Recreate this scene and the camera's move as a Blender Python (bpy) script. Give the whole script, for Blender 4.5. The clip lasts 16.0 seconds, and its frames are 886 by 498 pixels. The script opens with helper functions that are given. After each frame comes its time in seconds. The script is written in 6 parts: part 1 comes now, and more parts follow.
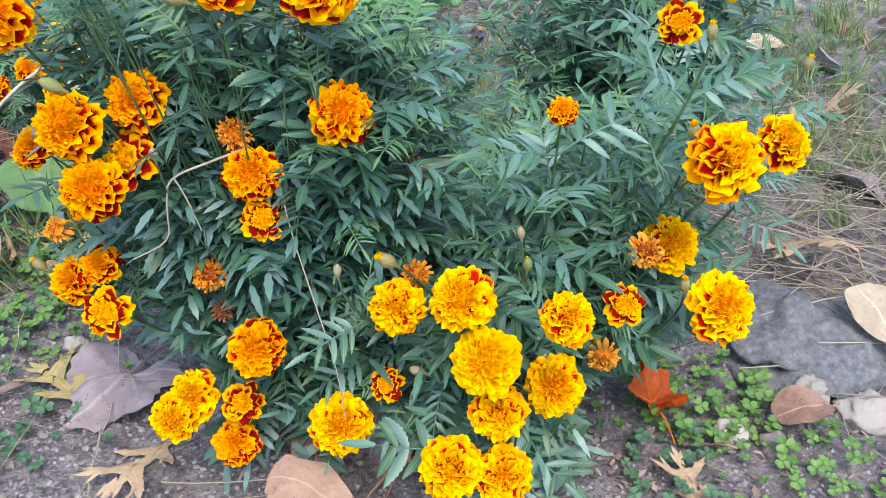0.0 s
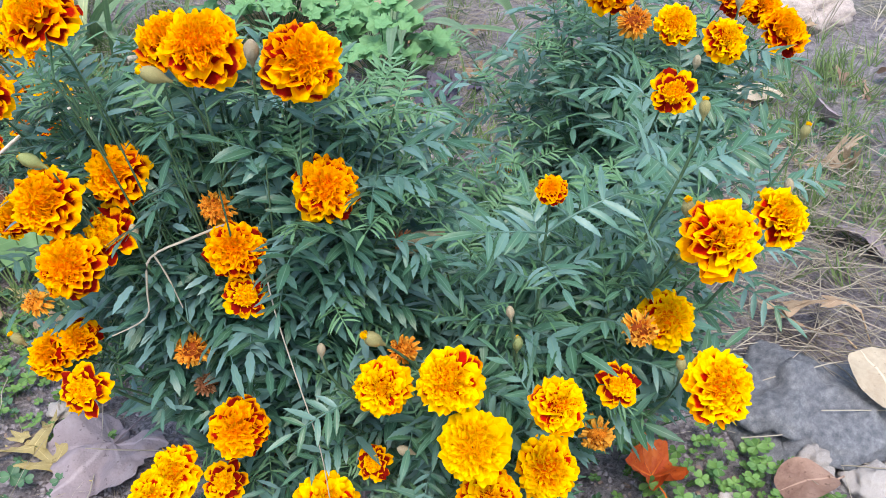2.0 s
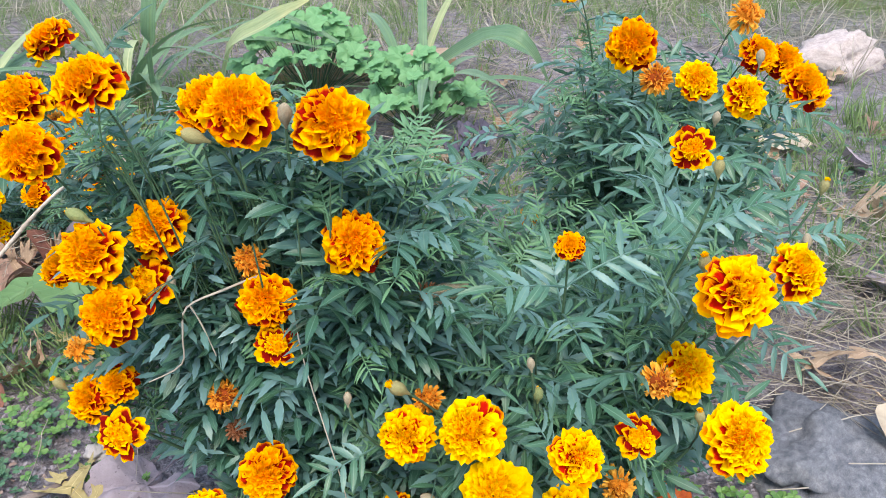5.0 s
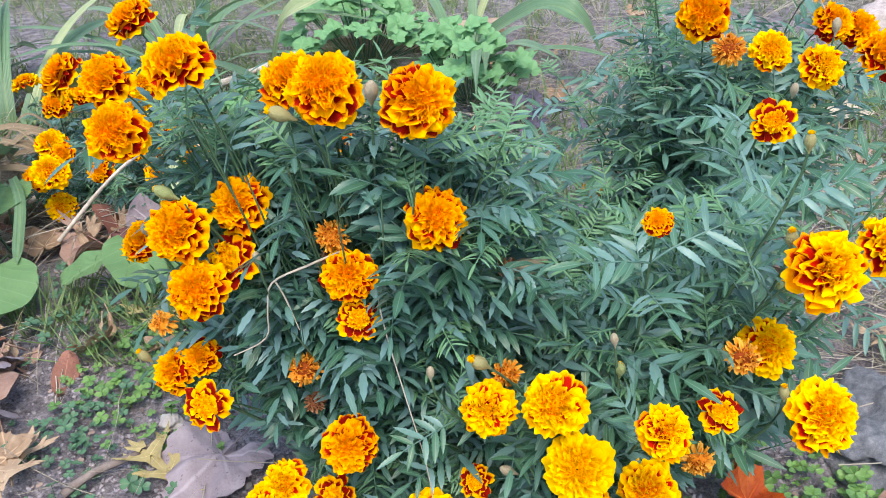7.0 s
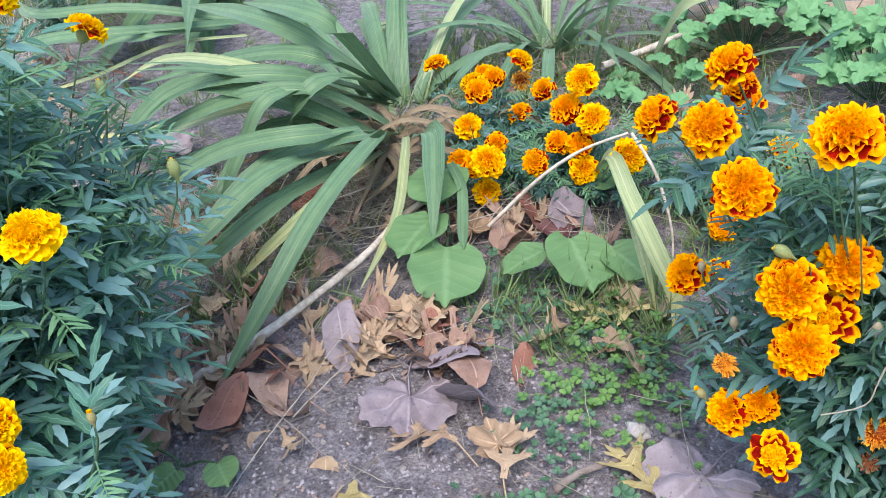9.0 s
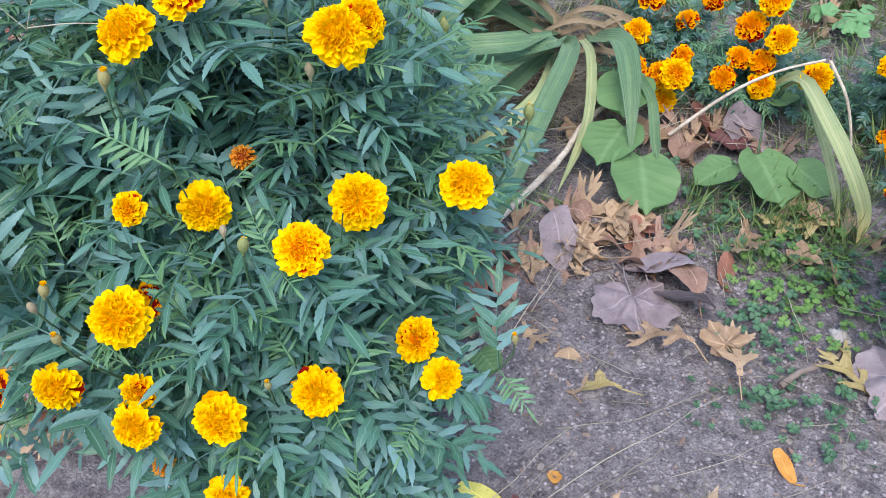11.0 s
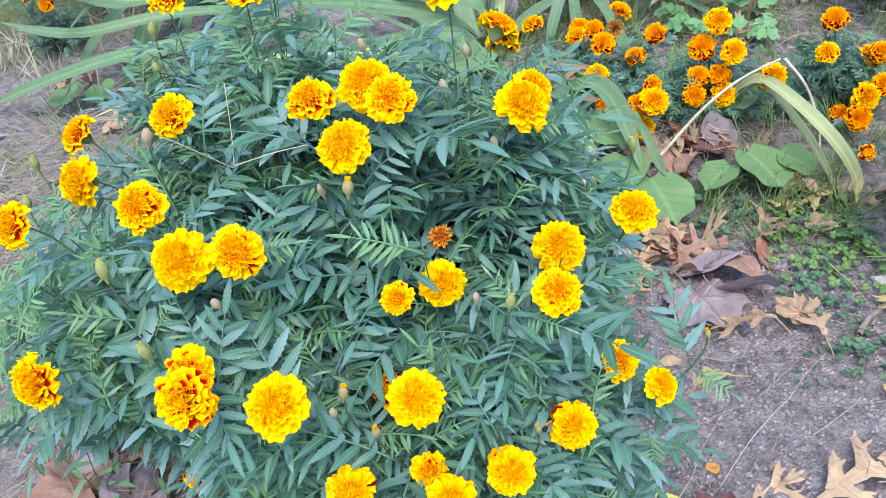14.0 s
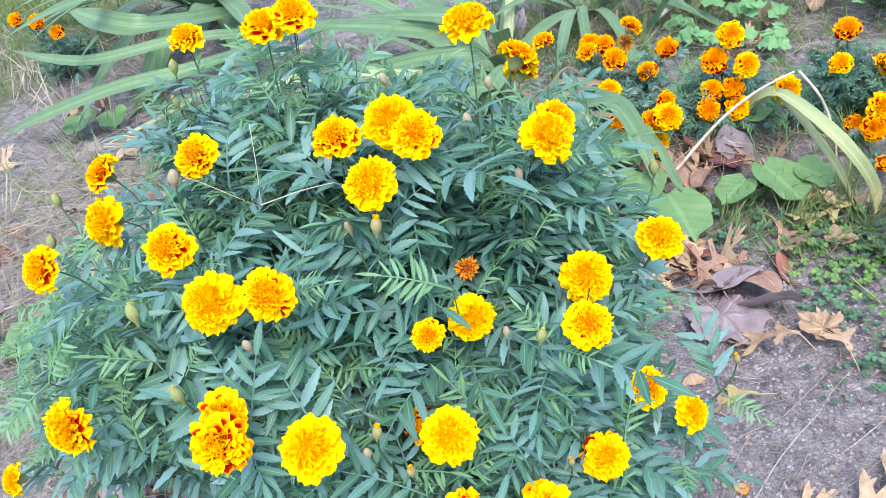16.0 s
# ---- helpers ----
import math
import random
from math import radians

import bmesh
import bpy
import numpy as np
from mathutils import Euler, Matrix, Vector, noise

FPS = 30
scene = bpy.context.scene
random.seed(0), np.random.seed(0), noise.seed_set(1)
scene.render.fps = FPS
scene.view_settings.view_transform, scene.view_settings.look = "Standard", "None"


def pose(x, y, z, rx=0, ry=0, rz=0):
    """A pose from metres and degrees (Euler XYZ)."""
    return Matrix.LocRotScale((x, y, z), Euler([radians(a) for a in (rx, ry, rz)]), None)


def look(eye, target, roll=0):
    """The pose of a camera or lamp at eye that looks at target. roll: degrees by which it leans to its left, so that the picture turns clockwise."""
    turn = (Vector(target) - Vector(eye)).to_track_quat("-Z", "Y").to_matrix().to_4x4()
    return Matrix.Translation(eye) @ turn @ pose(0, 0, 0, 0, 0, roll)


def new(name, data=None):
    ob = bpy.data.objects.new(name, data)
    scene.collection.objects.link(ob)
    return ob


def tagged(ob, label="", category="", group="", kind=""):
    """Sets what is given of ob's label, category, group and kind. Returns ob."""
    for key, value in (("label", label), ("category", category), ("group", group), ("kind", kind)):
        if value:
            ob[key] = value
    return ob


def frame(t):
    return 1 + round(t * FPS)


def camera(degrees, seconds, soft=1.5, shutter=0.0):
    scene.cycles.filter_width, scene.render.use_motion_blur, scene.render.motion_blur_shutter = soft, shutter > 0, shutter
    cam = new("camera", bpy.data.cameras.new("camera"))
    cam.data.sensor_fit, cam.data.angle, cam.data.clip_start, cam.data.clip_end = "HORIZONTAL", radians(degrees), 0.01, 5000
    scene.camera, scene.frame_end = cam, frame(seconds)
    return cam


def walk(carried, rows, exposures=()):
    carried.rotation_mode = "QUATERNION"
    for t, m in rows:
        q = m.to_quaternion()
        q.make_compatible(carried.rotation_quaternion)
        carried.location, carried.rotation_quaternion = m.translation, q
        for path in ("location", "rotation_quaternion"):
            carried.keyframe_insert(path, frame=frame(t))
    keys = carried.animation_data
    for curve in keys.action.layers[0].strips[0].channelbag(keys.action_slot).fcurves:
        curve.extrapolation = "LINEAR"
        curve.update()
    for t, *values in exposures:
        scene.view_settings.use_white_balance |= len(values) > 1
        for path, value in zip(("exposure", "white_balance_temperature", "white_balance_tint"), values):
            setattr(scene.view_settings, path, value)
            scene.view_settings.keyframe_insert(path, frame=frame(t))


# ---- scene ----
cam = camera(56.44, 16.0, 0.8)
PATH = [
    (0, (0.0000, 0.0000, 0.5500), (0.0000, 1.6383, -0.5972), -0.00),
    (0.5, (0.0124, 0.0033, 0.5482), (-0.0038, 1.6548, -0.5798), -0.49),
    (1, (0.0028, 0.0105, 0.5576), (0.0108, 1.6718, -0.5559), 0.22),
    (1.5, (0.0058, 0.0234, 0.5607), (0.0088, 1.6974, -0.5337), 0.27),
    (2, (0.0107, 0.0285, 0.5638), (0.0013, 1.7143, -0.5123), -0.22),
    (2.5, (0.0201, 0.0358, 0.5677), (-0.0016, 1.7356, -0.4859), -0.36),
    (3, (0.0216, 0.0301, 0.5765), (-0.0060, 1.7406, -0.4597), -0.46),
    (3.2, (0.0296, 0.0254, 0.5799), (-0.0078, 1.7459, -0.4391), -0.73),
    (5.3, (0.0100, 0.0159, 0.5798), (-0.0938, 1.7520, -0.4078), -1.55),
    (5.5, (0.0031, 0.0164, 0.5774), (-0.1134, 1.7512, -0.4110), -1.85),
    (6, (-0.0077, 0.0141, 0.5809), (-0.1533, 1.7400, -0.4193), -2.30),
    (6.5, (-0.0154, 0.0144, 0.5832), (-0.1838, 1.7234, -0.4420), -2.76),
    (7, (-0.0138, 0.0136, 0.5855), (-0.1870, 1.7085, -0.4620), -2.85),
    (7.5, (-0.0368, 0.0135, 0.6006), (-0.2126, 1.6985, -0.4623), -2.85),
    (8, (-0.1228, 0.0019, 0.6303), (-0.4506, 1.6591, -0.4405), -3.80),
    (8.5, (-0.1989, 0.0012, 0.6393), (-0.7374, 1.5942, -0.4433), -5.63),
    (9, (-0.2756, -0.0095, 0.6742), (-0.9682, 1.4992, -0.4412), -7.59),
    (9.5, (-0.37, -0.061, 0.753), (-1.142, 1.377, -0.403), -7.9),
    (9.7, (-0.392, -0.089, 0.77), (-1.152, 1.32, -0.429), -7.3),
    (11.8, (-0.71, -0.186, 0.862), (-1.101, 1.123, -0.599), -2.5),
    (12, (-0.745, -0.208, 0.872), (-1.079, 1.117, -0.588), -2.8),
    (12.5, (-0.803, -0.247, 0.881), (-1.015, 1.114, -0.569), -4.4),
    (13, (-0.825, -0.274, 0.859), (-1.057, 1.154, -0.522), -7.1),
    (13.5, (-0.825, -0.274, 0.864), (-1.079, 1.211, -0.451), -9.0),
    (14, (-0.823, -0.272, 0.875), (-1.09, 1.237, -0.41), -10.4),
    (14.5, (-0.831, -0.255, 0.885), (-1.106, 1.267, -0.383), -11.1),
    (15, (-0.83, -0.244, 0.889), (-1.108, 1.287, -0.367), -11.8),
    (15.5, (-0.836, -0.251, 0.893), (-1.114, 1.275, -0.369), -12.0),
    (16, (-0.838, -0.258, 0.893), (-1.121, 1.263, -0.375), -12.1),
]
EXPOSURES = [(0.0, 1.31, 7200, 12), (6.5, 1.38, 7150, 12), (9.0, 1.39, 6850, 12), (12.5, 1.09, 6850, 12), (13.5, 1.24, 6900, 12), (14.5, 1.62, 6900, 12), (16.0, 1.68, 6900, 12)]
walk(cam, [(t, look(eye, target, roll)) for t, eye, target, roll in PATH], EXPOSURES)

# ---- world and light: open shade under a bright overcast sky ----
world = bpy.data.worlds.new("sky")
scene.world = world
world.use_nodes = True
wn = world.node_tree.nodes
sky = wn.new("ShaderNodeTexSky")
sky.sky_type, sky.sun_disc = "NISHITA", False
sky.sun_elevation, sky.sun_rotation = radians(63), radians(201)
sky.air_density, sky.dust_density = 1.3, 1.0
world.node_tree.links.new(sky.outputs[0], wn["Background"].inputs[0])
wn["Background"].inputs[1].default_value = 0.15
sun = new("sun", bpy.data.lights.new("sun", "SUN"))
sun.data.energy, sun.data.angle, sun.data.color = 1.5, radians(30), (1.0, 0.96, 0.9)
sun.matrix_world = look((0.4, -1.05, 2.2), (0, 0, 0))



# ---- materials ----
def veined(nodes, links, u, v, colour, vein):
    """Side veins that run from the midrib towards the tip."""
    off = math_of(nodes, links, "ABSOLUTE", math_of(nodes, links, "SUBTRACT", v, 0.5))
    w = nodes.new("ShaderNodeMath")
    w.operation = "SINE"
    links.new(math_of(nodes, links, "SUBTRACT", math_of(nodes, links, "MULTIPLY", u, 36.0), math_of(nodes, links, "MULTIPLY", off, 22.0)), w.inputs[0])
    return mix(nodes, links, "MIX", ramp(nodes, links, w.outputs[0], [(0.93, (0, 0, 0)), (1.0, (0.38, 0.38, 0.38))]), colour, vein), w.outputs[0]


def material(name, rough=0.6, spec=0.3):
    m = bpy.data.materials.new(name)
    m.use_nodes = True
    b = m.node_tree.nodes["Principled BSDF"]
    b.inputs["Roughness"].default_value = rough
    b.inputs["Specular IOR Level"].default_value = spec
    return m, m.node_tree.nodes, m.node_tree.links, b


def ramp(nodes, links, fac, stops):
    r = nodes.new("ShaderNodeValToRGB")
    e = r.color_ramp.elements
    while len(e) < len(stops):
        e.new(0.5)
    for el, (p, c) in zip(e, stops):
        el.position, el.color = p, (*c, 1)
    links.new(fac, r.inputs[0])
    return r.outputs[0]


def noise_of(nodes, links, scale, detail=4.0, rough=0.6, coord="Object"):
    tc = nodes.new("ShaderNodeTexCoord")
    n = nodes.new("ShaderNodeTexNoise")
    n.inputs["Scale"].default_value, n.inputs["Detail"].default_value, n.inputs["Roughness"].default_value = scale, detail, rough
    links.new(tc.outputs[coord], n.inputs["Vector"])
    return n.outputs["Fac"]


def mix(nodes, links, kind, fac, a, b):
    m = nodes.new("ShaderNodeMix")
    m.data_type, m.blend_type = "RGBA", kind
    for sock, v in ((m.inputs[0], fac), (m.inputs[6], a), (m.inputs[7], b)):
        if isinstance(v, (int, float)):
            sock.default_value = v
        elif isinstance(v, tuple):
            sock.default_value = (*v, 1)
        else:
            links.new(v, sock)
    return m.outputs[2]


def math_of(nodes, links, op, a, b=0.0):
    m = nodes.new("ShaderNodeMath")
    m.operation = op
    for sock, v in zip(m.inputs, (a, b)):
        if isinstance(v, (int, float)):
            sock.default_value = v
        else:
            links.new(v, sock)
    return m.outputs[0]


def bump(nodes, links, bsdf, height, strength, dist):
    b = nodes.new("ShaderNodeBump")
    b.inputs["Strength"].default_value, b.inputs["Distance"].default_value = strength, dist
    links.new(height, b.inputs["Height"])
    links.new(b.outputs[0], bsdf.inputs["Normal"])


def thin(m, nodes, links, bsdf, colour, share):
    """Lets some light through a leaf or petal."""
    t = nodes.new("ShaderNodeBsdfTranslucent")
    s = nodes.new("ShaderNodeMixShader")
    s.inputs[0].default_value = share
    if isinstance(colour, tuple):
        t.inputs[0].default_value = (*colour, 1)
    else:
        links.new(colour, t.inputs[0])
    links.new(bsdf.outputs[0], s.inputs[1])
    links.new(t.outputs[0], s.inputs[2])
    links.new(s.outputs[0], nodes["Material Output"].inputs[0])


def uv_parts(nodes, links):
    u = nodes.new("ShaderNodeUVMap")
    s = nodes.new("ShaderNodeSeparateXYZ")
    links.new(u.outputs[0], s.inputs[0])
    return s.outputs[0], s.outputs[1]


def blade_material(name, dark, light, rib, rough=0.5, spec=0.35, through_share=0.13, island=True, ribs=0.0, yellow=None, veins=False, mid_tone=None):
    """A leaf: along the blade runs u, across it v with the midrib at 0.5."""
    m, n, l, b = material(name, rough, spec)
    u, v = uv_parts(n, l)
    if island:
        r = n.new("ShaderNodeNewGeometry").outputs["Random Per Island"]
    else:
        r = n.new("ShaderNodeObjectInfo").outputs["Random"]
    spots = noise_of(n, l, 45.0, 3.0)
    f = math_of(n, l, "ADD", math_of(n, l, "MULTIPLY", r, 0.65), math_of(n, l, "MULTIPLY", spots, 0.5))
    c = ramp(n, l, f, [(0.12, dark), (0.5, mid_tone or tuple(0.5 * (a + b) for a, b in zip(dark, light))), (0.92, light)])
    mid = math_of(n, l, "ABSOLUTE", math_of(n, l, "SUBTRACT", v, 0.5))
    c = mix(n, l, "MIX", ramp(n, l, mid, [(0.015, (0.7, 0.7, 0.7)), (0.07, (0, 0, 0))]), c, rib)
    lines = None
    if veins:
        c, lines = veined(n, l, u, v, c, rib)
    if ribs:
        cv, tx = n.new("ShaderNodeCombineXYZ"), n.new("ShaderNodeTexNoise")
        l.new(math_of(n, l, "MULTIPLY", u, 2.0), cv.inputs[0])
        l.new(math_of(n, l, "MULTIPLY", v, 9.0), cv.inputs[1])
        l.new(math_of(n, l, "MULTIPLY", r, 40.0), cv.inputs[2])
        l.new(cv.outputs[0], tx.inputs["Vector"])
        tx.inputs["Scale"].default_value = 1.0
        c = mix(n, l, "OVERLAY", 0.42, c, ramp(n, l, tx.outputs["Fac"], [(0.33, (0.3, 0.33, 0.28)), (0.5, (0.5, 0.5, 0.5)), (0.68, (0.78, 0.74, 0.6))]))
    if yellow:
        k = math_of(n, l, "MULTIPLY", noise_of(n, l, 9.0, 3.0), u)
        c = mix(n, l, "MIX", ramp(n, l, k, [(0.38, (0, 0, 0)), (0.6, (1, 1, 1))]), c, yellow)
    l.new(c, b.inputs["Base Color"])
    if ribs:
        w = n.new("ShaderNodeMath")
        w.operation = "SINE"
        l.new(math_of(n, l, "MULTIPLY", v, ribs), w.inputs[0])
        bump(n, l, b, w.outputs[0], 0.35, 0.0008)
    elif veins:
        bump(n, l, b, math_of(n, l, "ADD", math_of(n, l, "MULTIPLY", lines, 0.3), noise_of(n, l, 110.0, 4.0)), 0.6, 0.0015)
    else:
        bump(n, l, b, noise_of(n, l, 220.0, 2.0), 0.25, 0.001)
    thin(m, n, l, b, c, through_share)
    return m


# Bluish light tone paints sky sheen on random leaflets; dark green paints shade.
LEAF = blade_material("marigold_leaf", (0.026, 0.09, 0.034), (0.15, 0.28, 0.29), (0.14, 0.25, 0.19), 0.4, 0.5, 0.22, mid_tone=(0.056, 0.156, 0.112))
LEAF_YOUNG = blade_material("marigold_young_leaf", (0.07, 0.195, 0.075), (0.17, 0.34, 0.2), (0.19, 0.34, 0.18), through_share=0.26)
# Paler set, with sky sheen again painted into its bluish light tone.
LEAF_LIGHT = blade_material("marigold_light_leaf", (0.034, 0.115, 0.04), (0.19, 0.34, 0.34), (0.17, 0.3, 0.22), 0.4, 0.5, 0.24, mid_tone=(0.076, 0.193, 0.134))
# Strongest sky sheen, painted as the bluest light tone.
LEAF_BLUE_SHEEN = blade_material("marigold_blue_sheen_leaf", (0.034, 0.12, 0.058), (0.2, 0.37, 0.40), (0.19, 0.36, 0.3), 0.45, 0.42, 0.32, mid_tone=(0.085, 0.222, 0.172))
IRIS = blade_material("strap_leaf", (0.05, 0.125, 0.06), (0.17, 0.29, 0.165), (0.17, 0.27, 0.13), 0.42, 0.4, 0.2, True, 70.0)
IRIS_OLD = blade_material("strap_leaf_yellowing", (0.19, 0.28, 0.12), (0.42, 0.47, 0.27), (0.5, 0.5, 0.3), 0.5, 0.3, 0.2, True, 60.0, (0.56, 0.49, 0.22))
STRAW = blade_material("straw", (0.21, 0.18, 0.14), (0.50, 0.455, 0.385), (0.47, 0.42, 0.35), 0.7, 0.2, 0.1)
GRASS = blade_material("grass_blade", (0.08, 0.15, 0.05), (0.24, 0.33, 0.14), (0.2, 0.3, 0.12), 0.6, 0.2)
CLOVER = blade_material("clover_leaflet", (0.055, 0.15, 0.045), (0.15, 0.29, 0.075), (0.19, 0.33, 0.11))
CLOVER_DARK = blade_material("dark_clover_leaflet", (0.04, 0.10, 0.065), (0.08, 0.19, 0.10), (0.12, 0.22, 0.13))
BROAD = blade_material("broad_green_leaf", (0.09, 0.19, 0.075), (0.155, 0.29, 0.12), (0.2, 0.34, 0.16), 0.5, 0.35, 0.2, veins=True)
HERB = blade_material("herb_leaf", (0.09, 0.25, 0.09), (0.2, 0.42, 0.2), (0.2, 0.4, 0.19), 0.55, 0.3, 0.25)


def petal_material(name, red, body, edge, reach, tip):
    """Ruffled petal: dark at its claw, a pale rim; u from claw to rim, v across."""
    m, n, l, b = material(name, 0.8, 0.08)
    u, v = uv_parts(n, l)
    r = n.new("ShaderNodeNewGeometry").outputs["Random Per Island"]
    side = math_of(n, l, "MULTIPLY", math_of(n, l, "ABSOLUTE", math_of(n, l, "SUBTRACT", v, 0.5)), 0.55)
    f = math_of(n, l, "ADD", u, side)
    f = math_of(n, l, "ADD", f, math_of(n, l, "MULTIPLY", math_of(n, l, "SUBTRACT", r, 0.5), 0.45))
    f = math_of(n, l, "ADD", f, math_of(n, l, "MULTIPLY", math_of(n, l, "SUBTRACT", noise_of(n, l, 160.0, 2.0), 0.5), 0.3))
    c = ramp(n, l, f, [(reach, red), (reach + 0.09, body), (max(reach + 0.2, 0.72), body), (max(reach + 0.34, 0.98), edge)])
    l.new(c, b.inputs["Base Color"])
    streak = n.new("ShaderNodeMath")
    streak.operation = "SINE"
    l.new(math_of(n, l, "MULTIPLY", v, 50.0), streak.inputs[0])
    bump(n, l, b, streak.outputs[0], 0.2, 0.0004)
    thin(m, n, l, b, c, tip)
    return m


RED, ORANGE, GOLD, YELLOW = (0.24, 0.004, 0.001), (0.97, 0.29, 0.001), (0.97, 0.46, 0.001), (0.97, 0.62, 0.003)
PETAL_ORANGE = petal_material("petal_orange_red", (0.36, 0.006, 0.001), ORANGE, GOLD, 0.72, 0.2)
PETAL_RED = petal_material("petal_mostly_red", RED, ORANGE, GOLD, 0.88, 0.2)
PETAL_GOLD = petal_material("petal_gold_red", (0.46, 0.008, 0.001), GOLD, YELLOW, 0.68, 0.2)
PETAL_YELLOW = petal_material("petal_yellow", (0.88, 0.26, 0.003), (0.97, 0.55, 0.002), YELLOW, 0.2, 0.25)
FLORET_ORANGE = petal_material("floret_orange", (0.85, 0.16, 0.001), (0.97, 0.36, 0.001), GOLD, 0.22, 0.15)
FLORET_GOLD = petal_material("floret_gold", (0.85, 0.2, 0.001), (0.97, 0.45, 0.001), YELLOW, 0.32, 0.15)
FLORET_YELLOW = petal_material("floret_yellow", (0.94, 0.38, 0.002), (0.97, 0.54, 0.002), YELLOW, 0.2, 0.18)
PETAL_AMBER = petal_material("petal_amber", (0.5, 0.016, 0.001), (0.97, 0.5, 0.002), YELLOW, 0.62, 0.22)
WILTED = petal_material("petal_wilted", (0.3, 0.06, 0.012), (0.78, 0.26, 0.02), (0.85, 0.42, 0.06), 0.45, 0.1)
DRIED = petal_material("petal_dried", (0.12, 0.035, 0.02), (0.3, 0.11, 0.05), (0.4, 0.2, 0.11), 0.45, 0.05)


def stained(name, stops, scale, rough=0.8, spec=0.15, fine=120.0, relief=0.4, dist=0.002, per_object=0.0):
    """A dead or mineral surface: broad stains under a fine grain."""
    m, n, l, b = material(name, rough, spec)
    f = noise_of(n, l, scale, 5.0, 0.65)
    if per_object:
        f = math_of(n, l, "ADD", f, math_of(n, l, "MULTIPLY", math_of(n, l, "SUBTRACT", n.new("ShaderNodeObjectInfo").outputs["Random"], 0.5), per_object))
    g = noise_of(n, l, fine, 4.0, 0.7)
    c = ramp(n, l, f, stops)
    c = mix(n, l, "OVERLAY", 0.45, c, ramp(n, l, g, [(0.3, (0.28, 0.28, 0.28)), (0.7, (0.72, 0.72, 0.72))]))
    l.new(c, b.inputs["Base Color"])
    bump(n, l, b, g, relief, dist)
    return m


def dead_leaf(name, dark, light, rough=0.7):
    m, n, l, b = material(name, rough, 0.2)
    u, v = uv_parts(n, l)
    f = math_of(n, l, "ADD", math_of(n, l, "MULTIPLY", noise_of(n, l, 38.0, 5.0, 0.7), 0.8), math_of(n, l, "MULTIPLY", n.new("ShaderNodeObjectInfo").outputs["Random"], 0.3))
    c = ramp(n, l, f, [(0.3, dark), (0.85, light)])
    mid = math_of(n, l, "ABSOLUTE", math_of(n, l, "SUBTRACT", v, 0.5))
    c = mix(n, l, "MIX", ramp(n, l, mid, [(0.008, (0.5, 0.5, 0.5)), (0.03, (0, 0, 0))]), c, tuple(min(1, 1.3 * k) for k in light))
    spots = ramp(n, l, noise_of(n, l, 190.0, 2.0), [(0.64, (0, 0, 0)), (0.72, (0.6, 0.6, 0.6))])
    c = mix(n, l, "MIX", spots, c, tuple(0.5 * k for k in dark))
    l.new(c, b.inputs["Base Color"])
    bump(n, l, b, noise_of(n, l, 70.0, 5.0), 0.8, 0.004)
    thin(m, n, l, b, c, 0.12)
    return m


OAK_TAN = dead_leaf("oak_leaf_tan", (0.27, 0.17, 0.11), (0.57, 0.43, 0.30))
OAK_YELLOW = dead_leaf("leaf_dull_yellow", (0.35, 0.28, 0.12), (0.6, 0.5, 0.26))
LEAF_BROWN = dead_leaf("leaf_brown", (0.19, 0.105, 0.085), (0.5, 0.34, 0.27))
LEAF_MAUVE = dead_leaf("leaf_grey_mauve", (0.2, 0.16, 0.18), (0.42, 0.36, 0.40))
LEAF_RUST = dead_leaf("leaf_rust_red", (0.17, 0.07, 0.055), (0.40, 0.19, 0.14))
LEAF_FLAME = dead_leaf("leaf_flame_red", (0.35, 0.03, 0.012), (0.7, 0.2, 0.03), 0.5)
LEAF_PLUM = dead_leaf("leaf_dark_plum", (0.055, 0.02, 0.028), (0.16, 0.07, 0.07), 0.5)
LEAF_LEMON = dead_leaf("leaf_lemon_yellow", (0.55, 0.5, 0.1), (0.72, 0.68, 0.22), 0.55)
LEAF_CREAM = dead_leaf("leaf_cream", (0.36, 0.29, 0.22), (0.64, 0.57, 0.45))
LEAF_ORANGE = dead_leaf("leaf_orange", (0.45, 0.18, 0.04), (0.66, 0.36, 0.1), 0.5)
STEM = stained("green_stem", [(0.3, (0.035, 0.088, 0.045)), (0.7, (0.085, 0.15, 0.085))], 60.0, 0.55, 0.3)
CALYX = stained("calyx_green", [(0.3, (0.14, 0.19, 0.07)), (0.7, (0.33, 0.36, 0.15))], 90.0, 0.5, 0.3)
CALYX_OLIVE = stained("bud_olive_tan", [(0.3, (0.2, 0.19, 0.08)), (0.7, (0.38, 0.34, 0.16))], 90.0, 0.55, 0.25)
CALYX_PALE = stained("bud_pale_tan", [(0.3, (0.24, 0.2, 0.13)), (0.7, (0.42, 0.36, 0.26))], 90.0, 0.6, 0.25)
TWIG = stained("grey_twig", [(0.3, (0.13, 0.10, 0.09)), (0.7, (0.3, 0.25, 0.23))], 40.0)
PALE_STICK = stained("bleached_stalk", [(0.3, (0.38, 0.32, 0.26)), (0.7, (0.64, 0.57, 0.5))], 30.0)
ROCK = stained("blue_grey_rock", [(0.3, (0.11, 0.12, 0.145)), (0.55, (0.21, 0.22, 0.25)), (0.8, (0.36, 0.37, 0.39))], 9.0, 0.8, 0.2, 70.0, 0.7, 0.004)
PEBBLE = stained("pale_stone", [(0.3, (0.22, 0.2, 0.2)), (0.7, (0.46, 0.43, 0.42))], 25.0, 0.75, 0.2, 150.0, 0.4, 0.002, 0.8)
